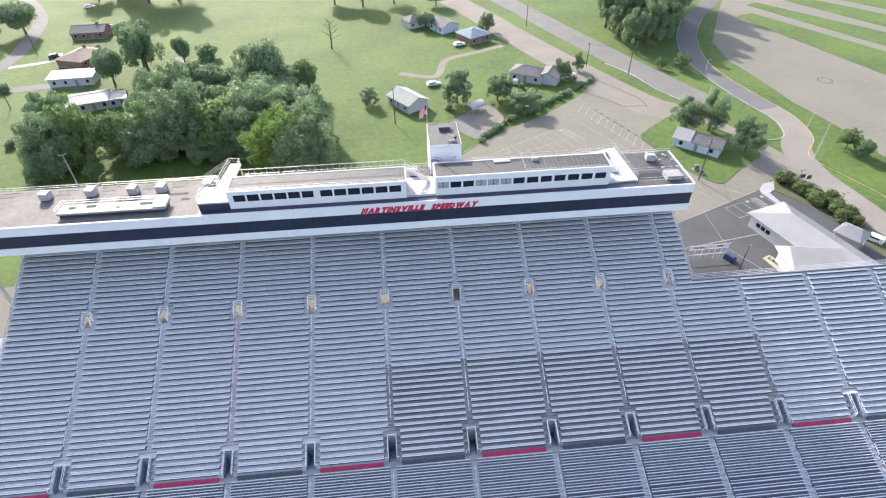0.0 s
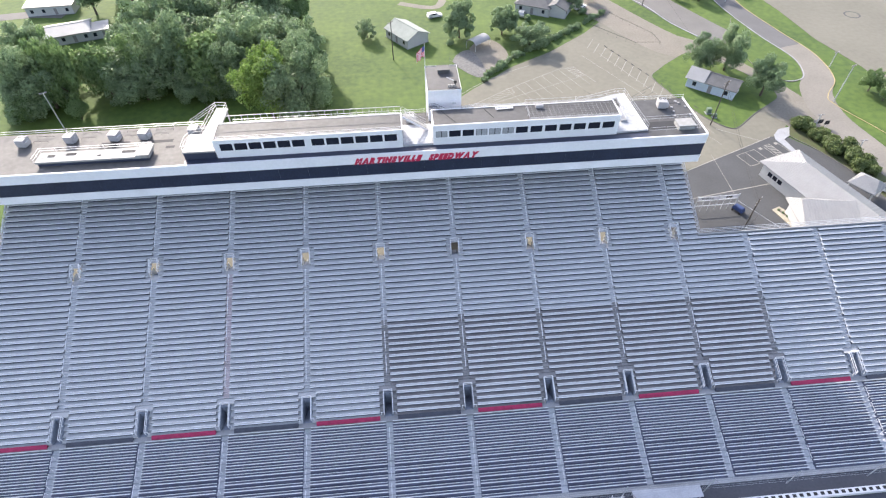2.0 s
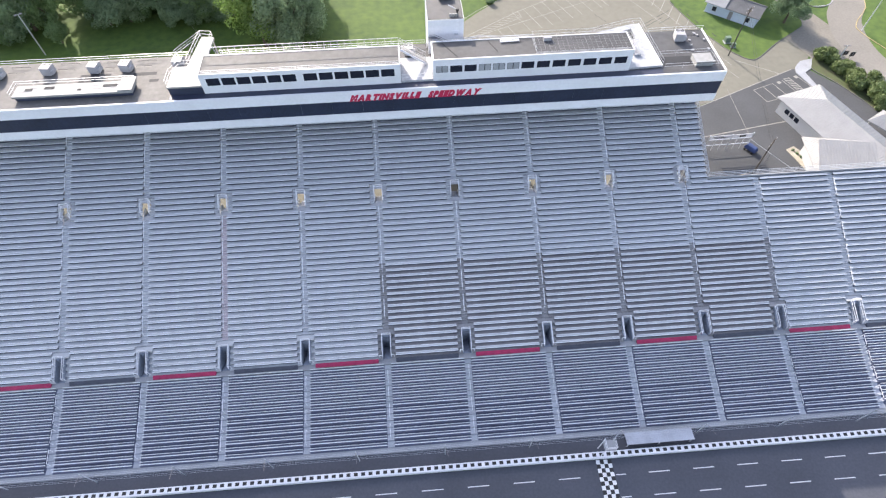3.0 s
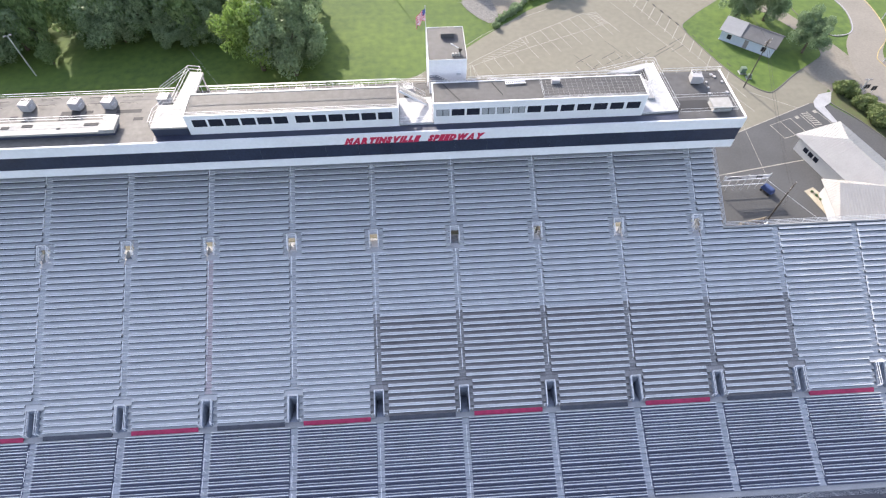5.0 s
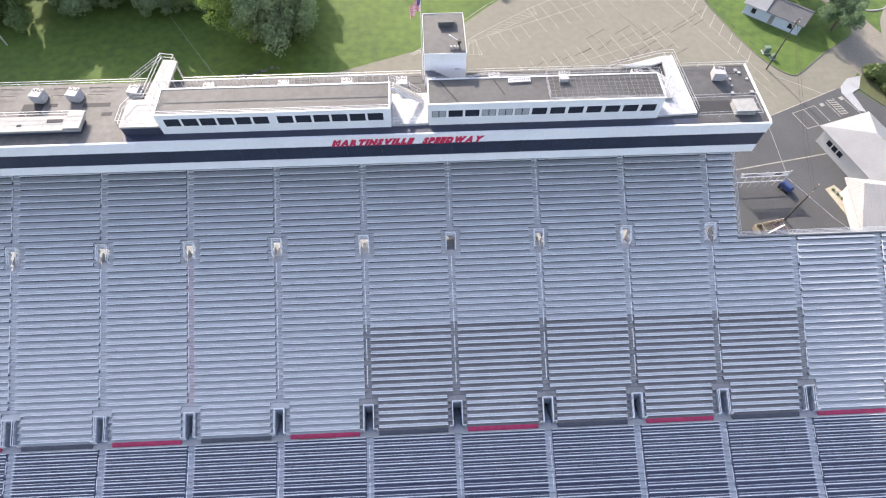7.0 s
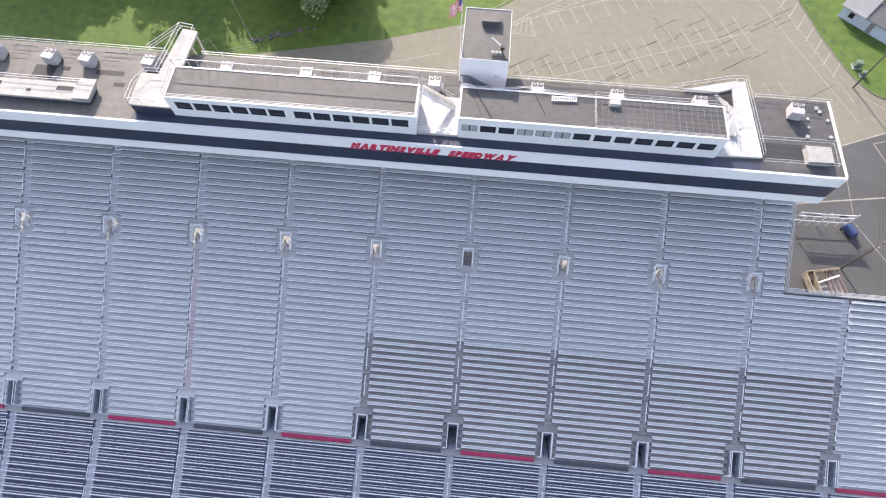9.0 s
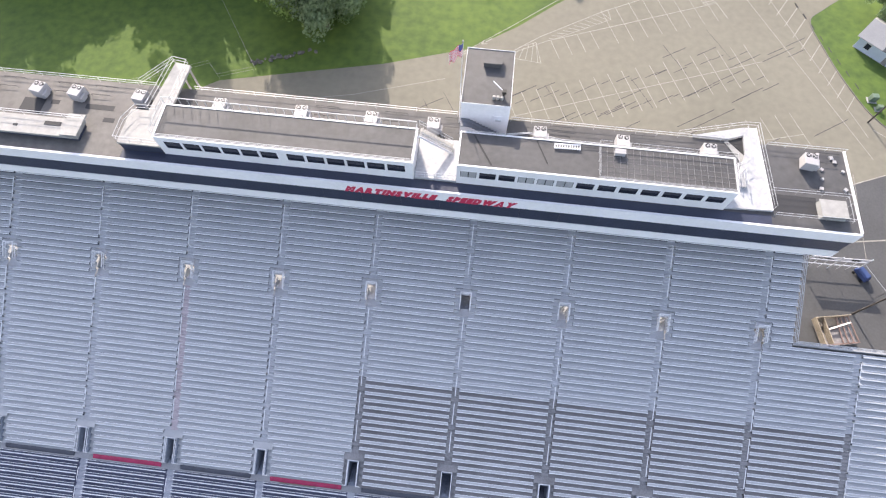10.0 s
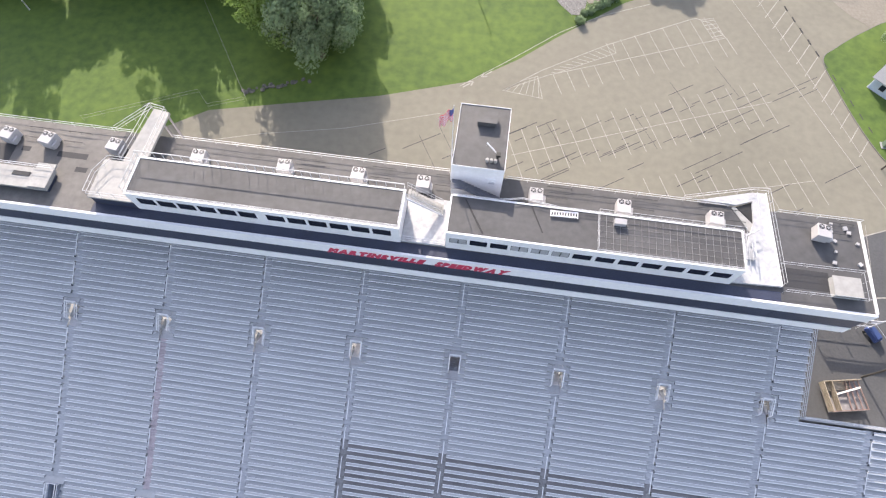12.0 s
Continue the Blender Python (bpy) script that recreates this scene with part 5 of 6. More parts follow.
for x, y, h, r, k in ((-107, 109, 11.5, 5, "g"), (-104, 95, 8, 4.2, "g"), (-102, 142, 13.5, 5.6, "g"), (-93, 150, 17, 6.2, "g"), (-97.5, 158, 16, 5.5, "g"), (-112, 184, 9, 4, "g"), (-83.3, 159, 10.5, 3.2, "g"), (-114, 166, 5, 2, "g"),
                      (-48, 127, 19, 6.6, "g"), (-36, 126.5, 12.8, 4.4, "y"), (-16, 117, 5, 3, "g"), (11.0, 114.0, 9.5, 5.2, "g"), (23.7, 114.5, 8, 4.2, "g"), (30.5, 106.8, 6, 4.4, "g"), (55.4, 135, 5.5, 2.4, "g"),
                      (26, 117, 6, 3.5, "g"), (48, 129, 6, 3.5, "g"), (72.8, 88.6, 9.2, 4.0, "g"), (79.4, 87.6, 11.2, 4.6, "g"), (83.0, 74.6, 9.4, 4.3, "g"), (90.5, 131, 5.5, 3, "y"), (84, 133, 3.5, 1.6, "y"),
                      (82, 154, 13, 4.2, "g"), (88, 155, 16, 4.8, "g"), (94.5, 161, 16, 5, "g"), (86, 163, 18, 5, "g"), (80.5, 166, 17, 5, "g"), (79, 177, 18, 5.2, "g"), (90, 172, 20, 5.4, "g"), (99, 170, 19, 5.2, "g"), (104, 173, 22, 5.2, "g"), (110, 180, 22, 5.2, "g"), (97, 182, 21, 5.6, "g"), (86, 187, 20, 5.6, "g"), (107, 190, 21, 5.4, "g"), (118.5, 196, 22, 5.2, "g"), (122.5, 205, 22, 5.2, "g"), (96, 195, 21, 6, "g"), (112, 203, 21, 6, "g"), (84, 199, 20, 6, "g"),
                      (-20, 219, 14, 7, "g"), (-33, 224, 14, 7, "g"), (-6, 222, 13, 6.5, "g"), (13, 216, 9, 5, "g"), (30, 178, 7, 3.6, "g"), (6, 186, 7, 3.6, "g"), (111, 74, 5.5, 2.8, "y"), (112, 69.5, 5.5, 2.6, "y"), (116, 64, 5, 2.5, "y"),
                      (-158, 200, 14, 8, "g"), (-170, 190, 14, 8, "g"), (-160, 150, 12, 6, "g"), (-146, 246, 15, 8, "g"), (-134, 252, 15, 8, "g"), (-121, 240, 24, 10, "g"), (-108, 242, 24, 10, "g"), (-72, 150, 9, 4.5, "g"), (-58, 148, 9, 4.5, "g"), (-40, 126, 10, 5, "g")):
    tree(x, y, h, r, k)
dead = thing("dead_tree", "bare leafless tree standing alone on the field", "tree", at=(-31.0, 167, 0))
bm = bmesh.new()
tube(bm, (0, 0, 0), (0.3, 0, 5.5), 0.32, 7, 0.2)
tube(bm, (0.3, 0, 5.5), (0.1, 0.2, 11), 0.2, 6, 0.05)
part("trunk", bm, BARK, dead)
dead_rng = random.Random(4)
for k in range(16):
    a, z = k * 2.4, 3.5 + k * 0.42
    L = 3.6 - 0.12 * k
    bm = bmesh.new()
    e = Vector((0.2 + math.cos(a) * L, math.sin(a) * L, z + 1.6))
    tube(bm, (0.2, 0, z), e, 0.09, 5, 0.03)
    for q in range(3):
        b = a + dead_rng.uniform(-1, 1)
        m = Vector((0.2, 0, z)).lerp(e, 0.45 + 0.2 * q)
        tube(bm, m, m + Vector((math.cos(b), math.sin(b), 0.7)) * 1.1, 0.035, 4, 0.01)
    part("limb", bm, BARK, dead)
hedge_rng = random.Random(3)
bush_me = [crown_mesh(21, LEAF, 9, 700, 0.16), crown_mesh(22, LEAF, 8, 700, 0.16)]
for x, y, r in ((-116, 101.5, 1.9), (-112, 101, 2.0), (-107.5, 100.5, 1.4), (-137, 141, 2.3), (44, 132, 2.0), (51, 126, 1.6), (-121, 178, 1.5), (8, 110, 1.4), (33, 123, 1.5), (36, 118, 1.8)):
    ob = tagged(new("bush", bush_me[int(r * 10) % 2]), "rounded dark green shrub on the lawn", "bush", "lawn shrubs")
    ob.location, ob.scale = (x, y, r * 0.5), (r, r, r * 0.85)
HEDGE_LINE = [(57.5, 125.4), (46.9, 115.9), (35.1, 107.0), (30.0, 103.6), (23.9, 98.3), (14.0, 87.9)]
for (ax0, ay0), (bx0, by0) in zip(HEDGE_LINE, HEDGE_LINE[1:]):
    n = round(math.hypot(bx0 - ax0, by0 - ay0) / 1.5)
    for k in range(n):
        r = hedge_rng.uniform(0.8, 1.7)
        ob = tagged(new("bush", bush_me[k % 2]), "scrubby green bush in the overgrown lot hedge", "bush", "overgrown lot hedge")
        ob.location = (ax0 + (bx0 - ax0) * k / n + hedge_rng.uniform(-0.6, 0.6), ay0 + (by0 - ay0) * k / n + 0.8 + hedge_rng.uniform(-0.6, 0.6), r * 0.45)
        ob.rotation_euler[2], ob.scale = k * 1.1, (r, r, r * 0.8)
hedge_me = crown_mesh(31, leaf_mat("hedge_leaves", (0.09, 0.14, 0.045), (0.19, 0.235, 0.088)), 12, 1300, 0.12)
for k in range(36):
    t = (k + hedge_rng.uniform(-0.3, 0.3)) / 35
    p = Vector((86.6, 61.6)).lerp(Vector((91.4, 42.5)), t) + Vector((hedge_rng.uniform(-2.3, 2.3), hedge_rng.uniform(-0.8, 0.8)))
    r = hedge_rng.uniform(1.2, 2.3)
    ob = tagged(new("hedge_shrub", hedge_me), "leafy flowering shrub in the hedge by the yard", "shrub", "hedge by the yard")
    ob.location, ob.rotation_euler, ob.scale = (p.x, p.y, r * 0.7), (0, 0, k * 1.3), (r, r * 0.95, r * 0.95)

# ---- houses ----
SHINGLE = mat("grey_shingles", (0.120, 0.120, 0.123), 0.85, 0, 0.18, 0.6, 8, 0.3)
SHINGLE_B = mat("brown_shingles", (0.189, 0.146, 0.120), 0.85, 0, 0.18, 0.6, 8, 0.3)
SHINGLE_BLUE = mat("blue_grey_shingles", (0.138, 0.181, 0.232), 0.8, 0, 0.15, 0.6, 8, 0.3)
METAL_W = mat("white_metal_roof", (0.31, 0.31, 0.31), 0.5, 0.1, 0.1, 0.4, 6)
SIDING = mat("white_siding", (0.404, 0.413, 0.421), 0.7, 0, 0.08, 0.6, 8)
SIDING_B = mat("pale_blue_siding", (0.430, 0.499, 0.585), 0.7, 0, 0.1, 0.6, 8)
BRICK = mat("red_brick_wall", (0.206, 0.125, 0.099), 0.9, 0, 0.2, 1.2, 10, 0.2)


def house(x, y, w, d, rot, wall, roof, label, h=2.7, rise=1.6, hip=False, chimney=False, flat=False):
    th = thing("house", label, "house", "houses beyond the stand", at=(x, y, 0))
    th.rotation_euler[2] = radians(rot)
    bm = bmesh.new()
    a, b = w / 2, d / 2
    box(bm, -a, a, -b, -b + 0.2, 0, h)
    box(bm, -a, a, b - 0.2, b, 0, h)
    box(bm, -a, -a + 0.2, -b + 0.2, b - 0.2, 0, h)
    box(bm, a - 0.2, a, -b + 0.2, b - 0.2, 0, h)
    if not hip and not flat:
        for s in (-1, 1):
            xs = sorted((s * a, s * (a - 0.2)))
            pr = [(-b, h), (b, h), (0, h + rise)]
            lo = [bm.verts.new((xs[0], *p)) for p in pr]
            hi = [bm.verts.new((xs[1], *p)) for p in pr]
            for i in range(3):
                bm.faces.new((lo[i], lo[(i + 1) % 3], hi[(i + 1) % 3], hi[i]))
            bm.faces.new(lo)
            bm.faces.new(hi[::-1])
    part("wall", bm, wall, th)
    bm = bmesh.new()
    o, t = 0.45, 0.14
    if flat:
        v = box(bm, -a - o, a + o, -b - o, b + o, h, h + 0.18)
        for i in (6, 7, 2, 3):
            v[i].co.z += 0.5
    else:
        inset = b if hip else 0
        ze = h - o * rise / b
        top = h + rise
        P = [(-a - o, -b - o, ze), (a + o, -b - o, ze), (a + o, b + o, ze), (-a - o, b + o, ze), (-a - o + inset, 0, top), (a + o - inset, 0, top)]
        lo = [bm.verts.new((p[0], p[1], p[2])) for p in P]
        hi = [bm.verts.new((p[0], p[1], p[2] + t)) for p in P]
        fs = [(0, 1, 5, 4), (2, 3, 4, 5), (1, 2, 5), (3, 0, 4)]
        for f in fs[:4 if hip else 2]:
            bm.faces.new([hi[i] for i in f])
            bm.faces.new([lo[i] for i in f][::-1])
        for i, j in ((0, 1), (1, 2), (2, 3), (3, 0)) if hip else ((0, 1), (1, 5), (5, 2), (2, 3), (3, 4), (4, 0)):
            bm.faces.new((lo[i], lo[j], hi[j], hi[i]))
    rf = part("roof", bm, roof, th)
    if not flat:
        bm = bmesh.new()
        inset = b if hip else 0
        beam(bm, (-a - o + inset, 0, h + rise + t + 0.02), (a + o - inset, 0, h + rise + t + 0.02), 0.3, 0.06)
        part("ridge_cap", bm, roof, rf)
    if chimney:
        bm = bmesh.new()
        box(bm, a * 0.4, a * 0.4 + 0.9, 0.3, 1.1, h, h + rise + 0.9)
        part("chimney", bm, BRICK, rf)
    n = max(2, int(w / 3))
    for s in (-1, 1):
        for k in range(n):
            xc = -a + (k + 0.5) * w / n
            if s == -1 and k == n // 2:
                bm = bmesh.new()
                box(bm, xc - 0.45, xc + 0.45, -b - 0.05, -b, 0.1, 2.1)
                part("door", bm, DARK_DECK, th)
                continue
            bm = bmesh.new()
            ys = sorted((s * b, s * (b + 0.05)))
            box(bm, xc - 0.55, xc + 0.55, *ys, 0.85, 2.1)
            wn2 = part("window", bm, SIDING, th)
            bm = bmesh.new()
            ys = sorted((s * (b + 0.05), s * (b + 0.06)))
            box(bm, xc - 0.45, xc + 0.45, *ys, 0.95, 2.0)
            part("pane", bm, GLASS, wn2)
    bm = bmesh.new()
    box(bm, -a - 0.1, a + 0.1, -b - 0.1, b + 0.1, -0.1, 0.15)
    part("footing", bm, CONCRETE, th)
    return th


house(-4.3, 114.8, 10.5, 7.5, -55, SIDING, mat("green_grey_shingles", (0.24, 0.27, 0.25), 0.85, 0, 0.15, 0.6, 8, 0.3), "white sided house with a grey-green gable roof")
house(3.5, 191, 12, 7.5, 25, SIDING, SHINGLE, "white house with a pale grey roof", hip=True)
house(13.5, 183, 9, 8, -60, SIDING_B, SHINGLE, "grey sided house with a plain gable roof")
house(23.5, 170, 9.5, 9.5, 30, BRICK, SHINGLE_BLUE, "red brick house with a blue-grey hipped roof", hip=True)
house(37, 130.5, 11, 7.5, -30, SIDING, SHINGLE, "white house with a grey shingle roof", hip=True)
house(43.5, 127.5, 7, 6.5, 60, SIDING, SHINGLE, "white house wing with a grey gable", rise=1.3)
cottage = house(72.4, 79.2, 11.8, 5.6, -41.4, SIDING_B, SHINGLE, "small pale blue house with a grey roof under trees", hip=False, rise=1.4)
bm = bmesh.new()
for sy in (-1, 1):
    v = [bm.verts.new((px, sy * py, pz)) for px in (-6.45, -1.6) for py, pz in ((3.4, 2.56), (0.0, 4.36), (0.0, 4.46), (3.4, 2.66))]
    for f in ((0, 1, 2, 3), (7, 6, 5, 4), (0, 4, 5, 1), (1, 5, 6, 2), (2, 6, 7, 3), (3, 7, 4, 0)):
        bm.faces.new([v[q] for q in f])
part("metal_roof", bm, METAL_W, cottage, "pale metal sheets over one end of the roof")
house(-129.5, 195, 12.5, 9, 4, BRICK, SHINGLE, "brown brick house with white dormer windows", chimney=True)
house(-121.5, 166, 13, 11, 70, BRICK, SHINGLE_B, "brick house with a broad brown shingle roof", hip=True, chimney=True)
house(-116.5, 146, 14, 6, 4, SIDING, METAL_W, "long low white house with a flat metal roof", flat=True, h=2.8)
house(-104, 126.5, 12, 8.5, 18, SIDING, METAL_W, "low house with a bright white metal roof", rise=1.3)
house(-95.5, 127, 5, 4.5, 18, SIDING, METAL_W, "small annexe with a white metal roof", flat=True, h=2.5)
house(-62, 141, 10, 8, 35, SIDING, mat("pink_grey_shingles", (0.36, 0.29, 0.27), 0.85, 0, 0.12, 0.6, 8, 0.3), "house with a faded pinkish roof behind trees", hip=True)
th = thing("canopy_tent", "white arched canopy shelter on the bare yard", "canopy", at=(15.8, 108, 0))
th.rotation_euler[2] = radians(38)
bm = bmesh.new()
prev = None
for k in range(9):
    a = math.pi * k / 8
    cur = [bm.verts.new((xx, -1.9 * math.cos(a), 1.9 + 1.0 * math.sin(a))) for xx in (-3, 3)]
    if prev:
        bm.faces.new((prev[0], prev[1], cur[1], cur[0]))
    prev = cur
ob = part("cover", bm, METAL_W, th)
md = ob.modifiers.new("thickness", 'SOLIDIFY')
md.thickness = 0.06
for sx in (-2.9, 2.9):
    for sy in (-1.85, 1.85):
        bm = bmesh.new()
        tube(bm, (sx, sy, 0), (sx, sy, 1.95), 0.05, 5)
        part("leg", bm, GALV, th)
sheet("gravel_yard", rounded([(7.6, 100.1), (13.0, 106.4), (16.2, 94.6), (13.4, 91.0)][::-1], 3), 0.06, mat("grey_gravel", (0.15, 0.148, 0.145), 0.95, 0, 0.45, 1.6, 7, 0.9), "fenced plot of grey gravel by the lot", "gravel")
sheet("bare_yard", rounded([(13.2, 107.4), (20.5, 111.5), (23.6, 101.0), (16.6, 94.4)][::-1], 3), 0.045, DIRT, "bare trodden earth round the canopy", "yard")
th = thing("plot_fence", "thin pipe fence round the gravel plot", "fence")
railing("rail", th, [(6.8, 100.0, 0), (13.4, 90.2, 0), (16.8, 93.4, 0), (25.0, 99.8, 0)], 1.4, 2, 2.5, 0.02, AISLE_DARK)


def ribbed_roof(parent, P, faces, step=0.5):
    """A roof of quads and triangles with raised standing seams running up each slope."""
    bm = bmesh.new()
    vs = [bm.verts.new(p) for p in P]
    lo = [bm.verts.new((p[0], p[1], p[2] - 0.15)) for p in P]
    for f in faces:
        bm.faces.new([vs[i] for i in f])
        bm.faces.new([lo[i] for i in f][::-1])
    for i in range(4):
        bm.faces.new((lo[i], lo[(i + 1) % 4], vs[(i + 1) % 4], vs[i]))
    rf = part("roof", bm, METAL_W, parent, "white standing-seam metal roof")
    bm = bmesh.new()
    for f in faces:
        a, b = Vector(P[f[0]]), Vector(P[f[1]])
        e = (b - a).normalized()
        nrm = (b - a).cross(Vector(P[f[2]]) - a).normalized()
        if nrm.z < 0:
            nrm = -nrm
        up = nrm.cross(e)
        if up.z < 0:
            up = -up
        L = (b - a).length
        poly = [((Vector(P[i]) - a).dot(e), (Vector(P[i]) - a).dot(up)) for i in f]
        k = step / 2
        while k < L:
            hi = 0.0
            for i in range(len(poly)):
                (x0, y0), (x1, y1) = poly[i], poly[(i + 1) % len(poly)]
                if min(x0, x1) <= k <= max(x0, x1) and abs(x1 - x0) > 1e-6:
                    hi = max(hi, y0 + (y1 - y0) * (k - x0) / (x1 - x0))
            if hi > 0.3:
                beam(bm, a + e * k + nrm * 0.03, a + e * k + up * hi + nrm * 0.03, 0.05, 0.07)
            k += step
    tagged(part("seams", bm, METAL_W, rf), kind="stuff")
    return rf


ticket = thing("service_building", "white building with two hipped standing-seam metal roofs", "building")
E1, E2 = Vector((67.2, 45.6, 3.1)), Vector((77.4, 48.6, 3.1))
u = (E2 - E1).normalized()
v = Vector((u.y, -u.x, 0))
A = [E1, E2, E2 + v * 31, E1 + v * 31]
mid = (E1 + E2) / 2
P1 = [tuple(p) for p in A] + [tuple(mid + v * 6.0 + Vector((0, 0, 2.3))), tuple(mid + v * 26 + Vector((0, 0, 2.3)))]
ribbed_roof(ticket, P1, [(0, 1, 4), (1, 2, 5, 4), (2, 3, 5), (3, 0, 4, 5)])
bm = bmesh.new()
q = [p + (mid + v * 15 - p).normalized() * 1.1 for p in A]
prism(bm, [(p.x, p.y) for p in q][::-1], 0, 3.05)
part("wall", bm, SIDING, ticket)
for k in range(3):
    c = q[0].lerp(q[3], 0.08 + k * 0.045)
    bm = bmesh.new()
    box(bm, -0.5, 0.5, -0.04, 0.04, 1.3, 2.2)
    ob = part("window", bm, GLASS, ticket)
    ob.matrix_basis = Matrix.Translation((c.x - 0.03 * u.x, c.y, 0)) @ Matrix.Rotation(math.atan2(v.y, v.x), 4, 'Z')
wing = thing("building_wing", "wing with a hipped white seam roof and pale walls", "building")
W1 = Vector((66.6, 33.9, 3.3))
u2 = Vector((0.985, -0.17, 0))
v2 = Vector((-0.17, -0.985, 0))
B = [W1, W1 + u2 * 14, W1 + u2 * 14 + v2 * 11, W1 + v2 * 11]
P2 = [tuple(p) for p in B] + [tuple(W1 + u2 * 1.2 + v2 * 2.6 + Vector((0, 0, 2.0))), tuple(W1 + u2 * 11.4 + v2 * 2.6 + Vector((0, 0, 2.0)))]
ribbed_roof(wing, P2, [(0, 1, 5, 4), (1, 2, 5), (2, 3, 4, 5), (3, 0, 4)])
bm = bmesh.new()
cen = W1 + u2 * 7 + v2 * 5.5
q2 = [p + (cen - p).normalized() * 1.2 for p in B]
prism(bm, [(p.x, p.y) for p in q2][::-1], 0, 3.25)
part("wall", bm, SIDING, wing)
porch = thing("entrance_canopy", "small hipped white seam roof on four posts", "canopy")
PC = [(81.6, 37.6, 3.0), (86.2, 40.2, 3.0), (89.0, 35.6, 3.0), (84.4, 33.0, 3.0)]
ribbed_roof(porch, PC + [(84.4, 37.6, 4.5), (86.2, 35.6, 4.5)], [(0, 1, 4), (1, 2, 5, 4), (2, 3, 5), (3, 0, 4, 5)])
for px, py, _ in PC:
    bm = bmesh.new()
    qx, qy = px + (85.3 - px) * 0.15, py + (36.6 - py) * 0.15
    box(bm, qx - 0.12, qx + 0.12, qy - 0.12, qy + 0.12, 0, 2.95)
    part("post", bm, SIDING, porch)
sheet("pavement", [(77.6, 56.4), (78.9, 51.6), (80.1, 51.3), (79.6, 56.3), (81.5, 57.5), (83.3, 60.9), (80.2, 60.2), (78.2, 58.2)], 0.16, CONCRETE, "pale concrete apron curving round the yard corner", "pavement", 0.16)
for px, py in ((90.4, 60.8), (91.6, 60.2)):
    th = thing("road_sign", "dark square sign board on a short post by the hedge", "sign", "small roadside signs", at=(px, py, 0))
    bm = bmesh.new()
    tube(bm, (0, 0, 0), (0, 0, 1.6), 0.05, 6)
    part("post", bm, GALV, th)
    bm = bmesh.new()
    box(bm, -0.55, 0.55, -0.04, 0.04, 0.7, 1.7)
    part("board", bm, BLACK, th)
sheet("planting_bed", [(65.2, 33.9), (67.1, 34.7), (70.2, 28.6), (69.6, 25.5), (67.3, 25.6)][::-1], 0.14, mat("pale_mulch", (0.34, 0.31, 0.25), 0.95, 0, 0.2, 1, 8, 0.5), "pale mulch bed beside the white wall", "planting bed", 0.14)
for k in range(8):
    p = Vector((66.4, 33.6)).lerp(Vector((69.0, 27.0)), k / 7)
    ob = tagged(new("low_plant", bush_me[k % 2]), "low yellow-green plant in the mulch bed", "plant", "bed plants")
    ob.location, ob.scale = (p.x, p.y, 0.28), (0.34, 0.34, 0.3)

# ---- yard beside the stand ----
fence = thing("yard_fence", "tall pipe-framed gate with two pale lettered banners", "fence")
YF = [(49.3, 34.9), (53.6, 34.95), (57.7, 35.1)]
railing("gate_frame", fence, [(*p, 0.05) for p in YF], 2.75, 2, 1.45, 0.085, GALV)
side = [(57.75, 35.1, 0.05), (60.0, 31.0, 0.05), (62.4, 26.6, 0.05), (66.5, 21.0, 0.05)]
for a, b in zip(side, side[1:]):
    railing("side_rail", fence, [a, b], 2.2, 1, 5.0, 0.035, GALV)
for i in (0, 1):
    a, b = Vector((*YF[i], 3.4)), Vector((*YF[i + 1], 3.4))
    bm = bmesh.new()
    beam(bm, a + Vector((0.06, 0, 0)), b - Vector((0.06, 0, 0)), 0.06, 0.8)
    part("banner", bm, WHITE, fence, "pale lettered banner on the gate")
words("EXIT", 55.1, 56.3, 3.25, 0.34, 34.93, BLACK, fence, 0.0, 0.02)
bm = bmesh.new()
for k in range(3):
    box(bm, 49.9, 52.9 - 0.5 * k, 34.86, 34.90, 3.15 + k * 0.19, 3.22 + k * 0.19)
part("letter_bar", bm, BLACK, fence)
for p in YF:
    bm = bmesh.new()
    tube(bm, (*p, 0.05), (*p, 4.0), 0.1, 6)
    part("gate_post", bm, GALV, fence)
th = thing("open_crate", "rusty timber-sided crate trailer standing in the yard", "trailer", at=(52.5, 24.8, 0))
th.rotation_euler[2] = radians(11)
RUST = mat("rusty_timber", (0.29, 0.25, 0.195), 0.85, 0, 0.35, 0.8, 6, 0.3)
RED_OXIDE = mat("red_oxide_frame", (0.20, 0.135, 0.12), 0.7, 0.1, 0.25, 2, 9)
for a in ((-2.6, 2.6, 1.92, 2.0), (-2.6, -2.52, -1.92, 1.92), (-1.5, -1.42, -1.92, 1.92)):
    for k in range(3):
        bm = bmesh.new()
        box(bm, *a, 0.65 + k * 0.38, 0.98 + k * 0.38)
        part("board", bm, RUST, th)
for k in range(6):
    bm = bmesh.new()
    box(bm, -2.5, 0.9, 0.75 + k * 0.19, 0.92 + k * 0.19, 1.05, 1.1)
    part("plank", bm, RUST, th)
bm = bmesh.new()
box(bm, -2.6, 2.6, -2.0, 2.0, 0.55, 0.65)
part("bed", bm, DARK_DECK, th)
for k in range(4):
    bm = bmesh.new()
    beam(bm, (0.2 + k * 0.75, -1.95, 1.3), (0.5 + k * 0.6, 1.9, 1.3), 0.12, 0.12)
    beam(bm, (0.2 + k * 0.75, -1.9, 0.65), (0.2 + k * 0.75, -1.9, 1.3), 0.1, 0.1)
    part("cross_frame", bm, RED_OXIDE, th)
bm = bmesh.new()
beam(bm, (-2.5, -1.95, 1.25), (2.6, -1.95, 1.25), 0.12, 0.12)
part("side_frame", bm, RED_OXIDE, th)
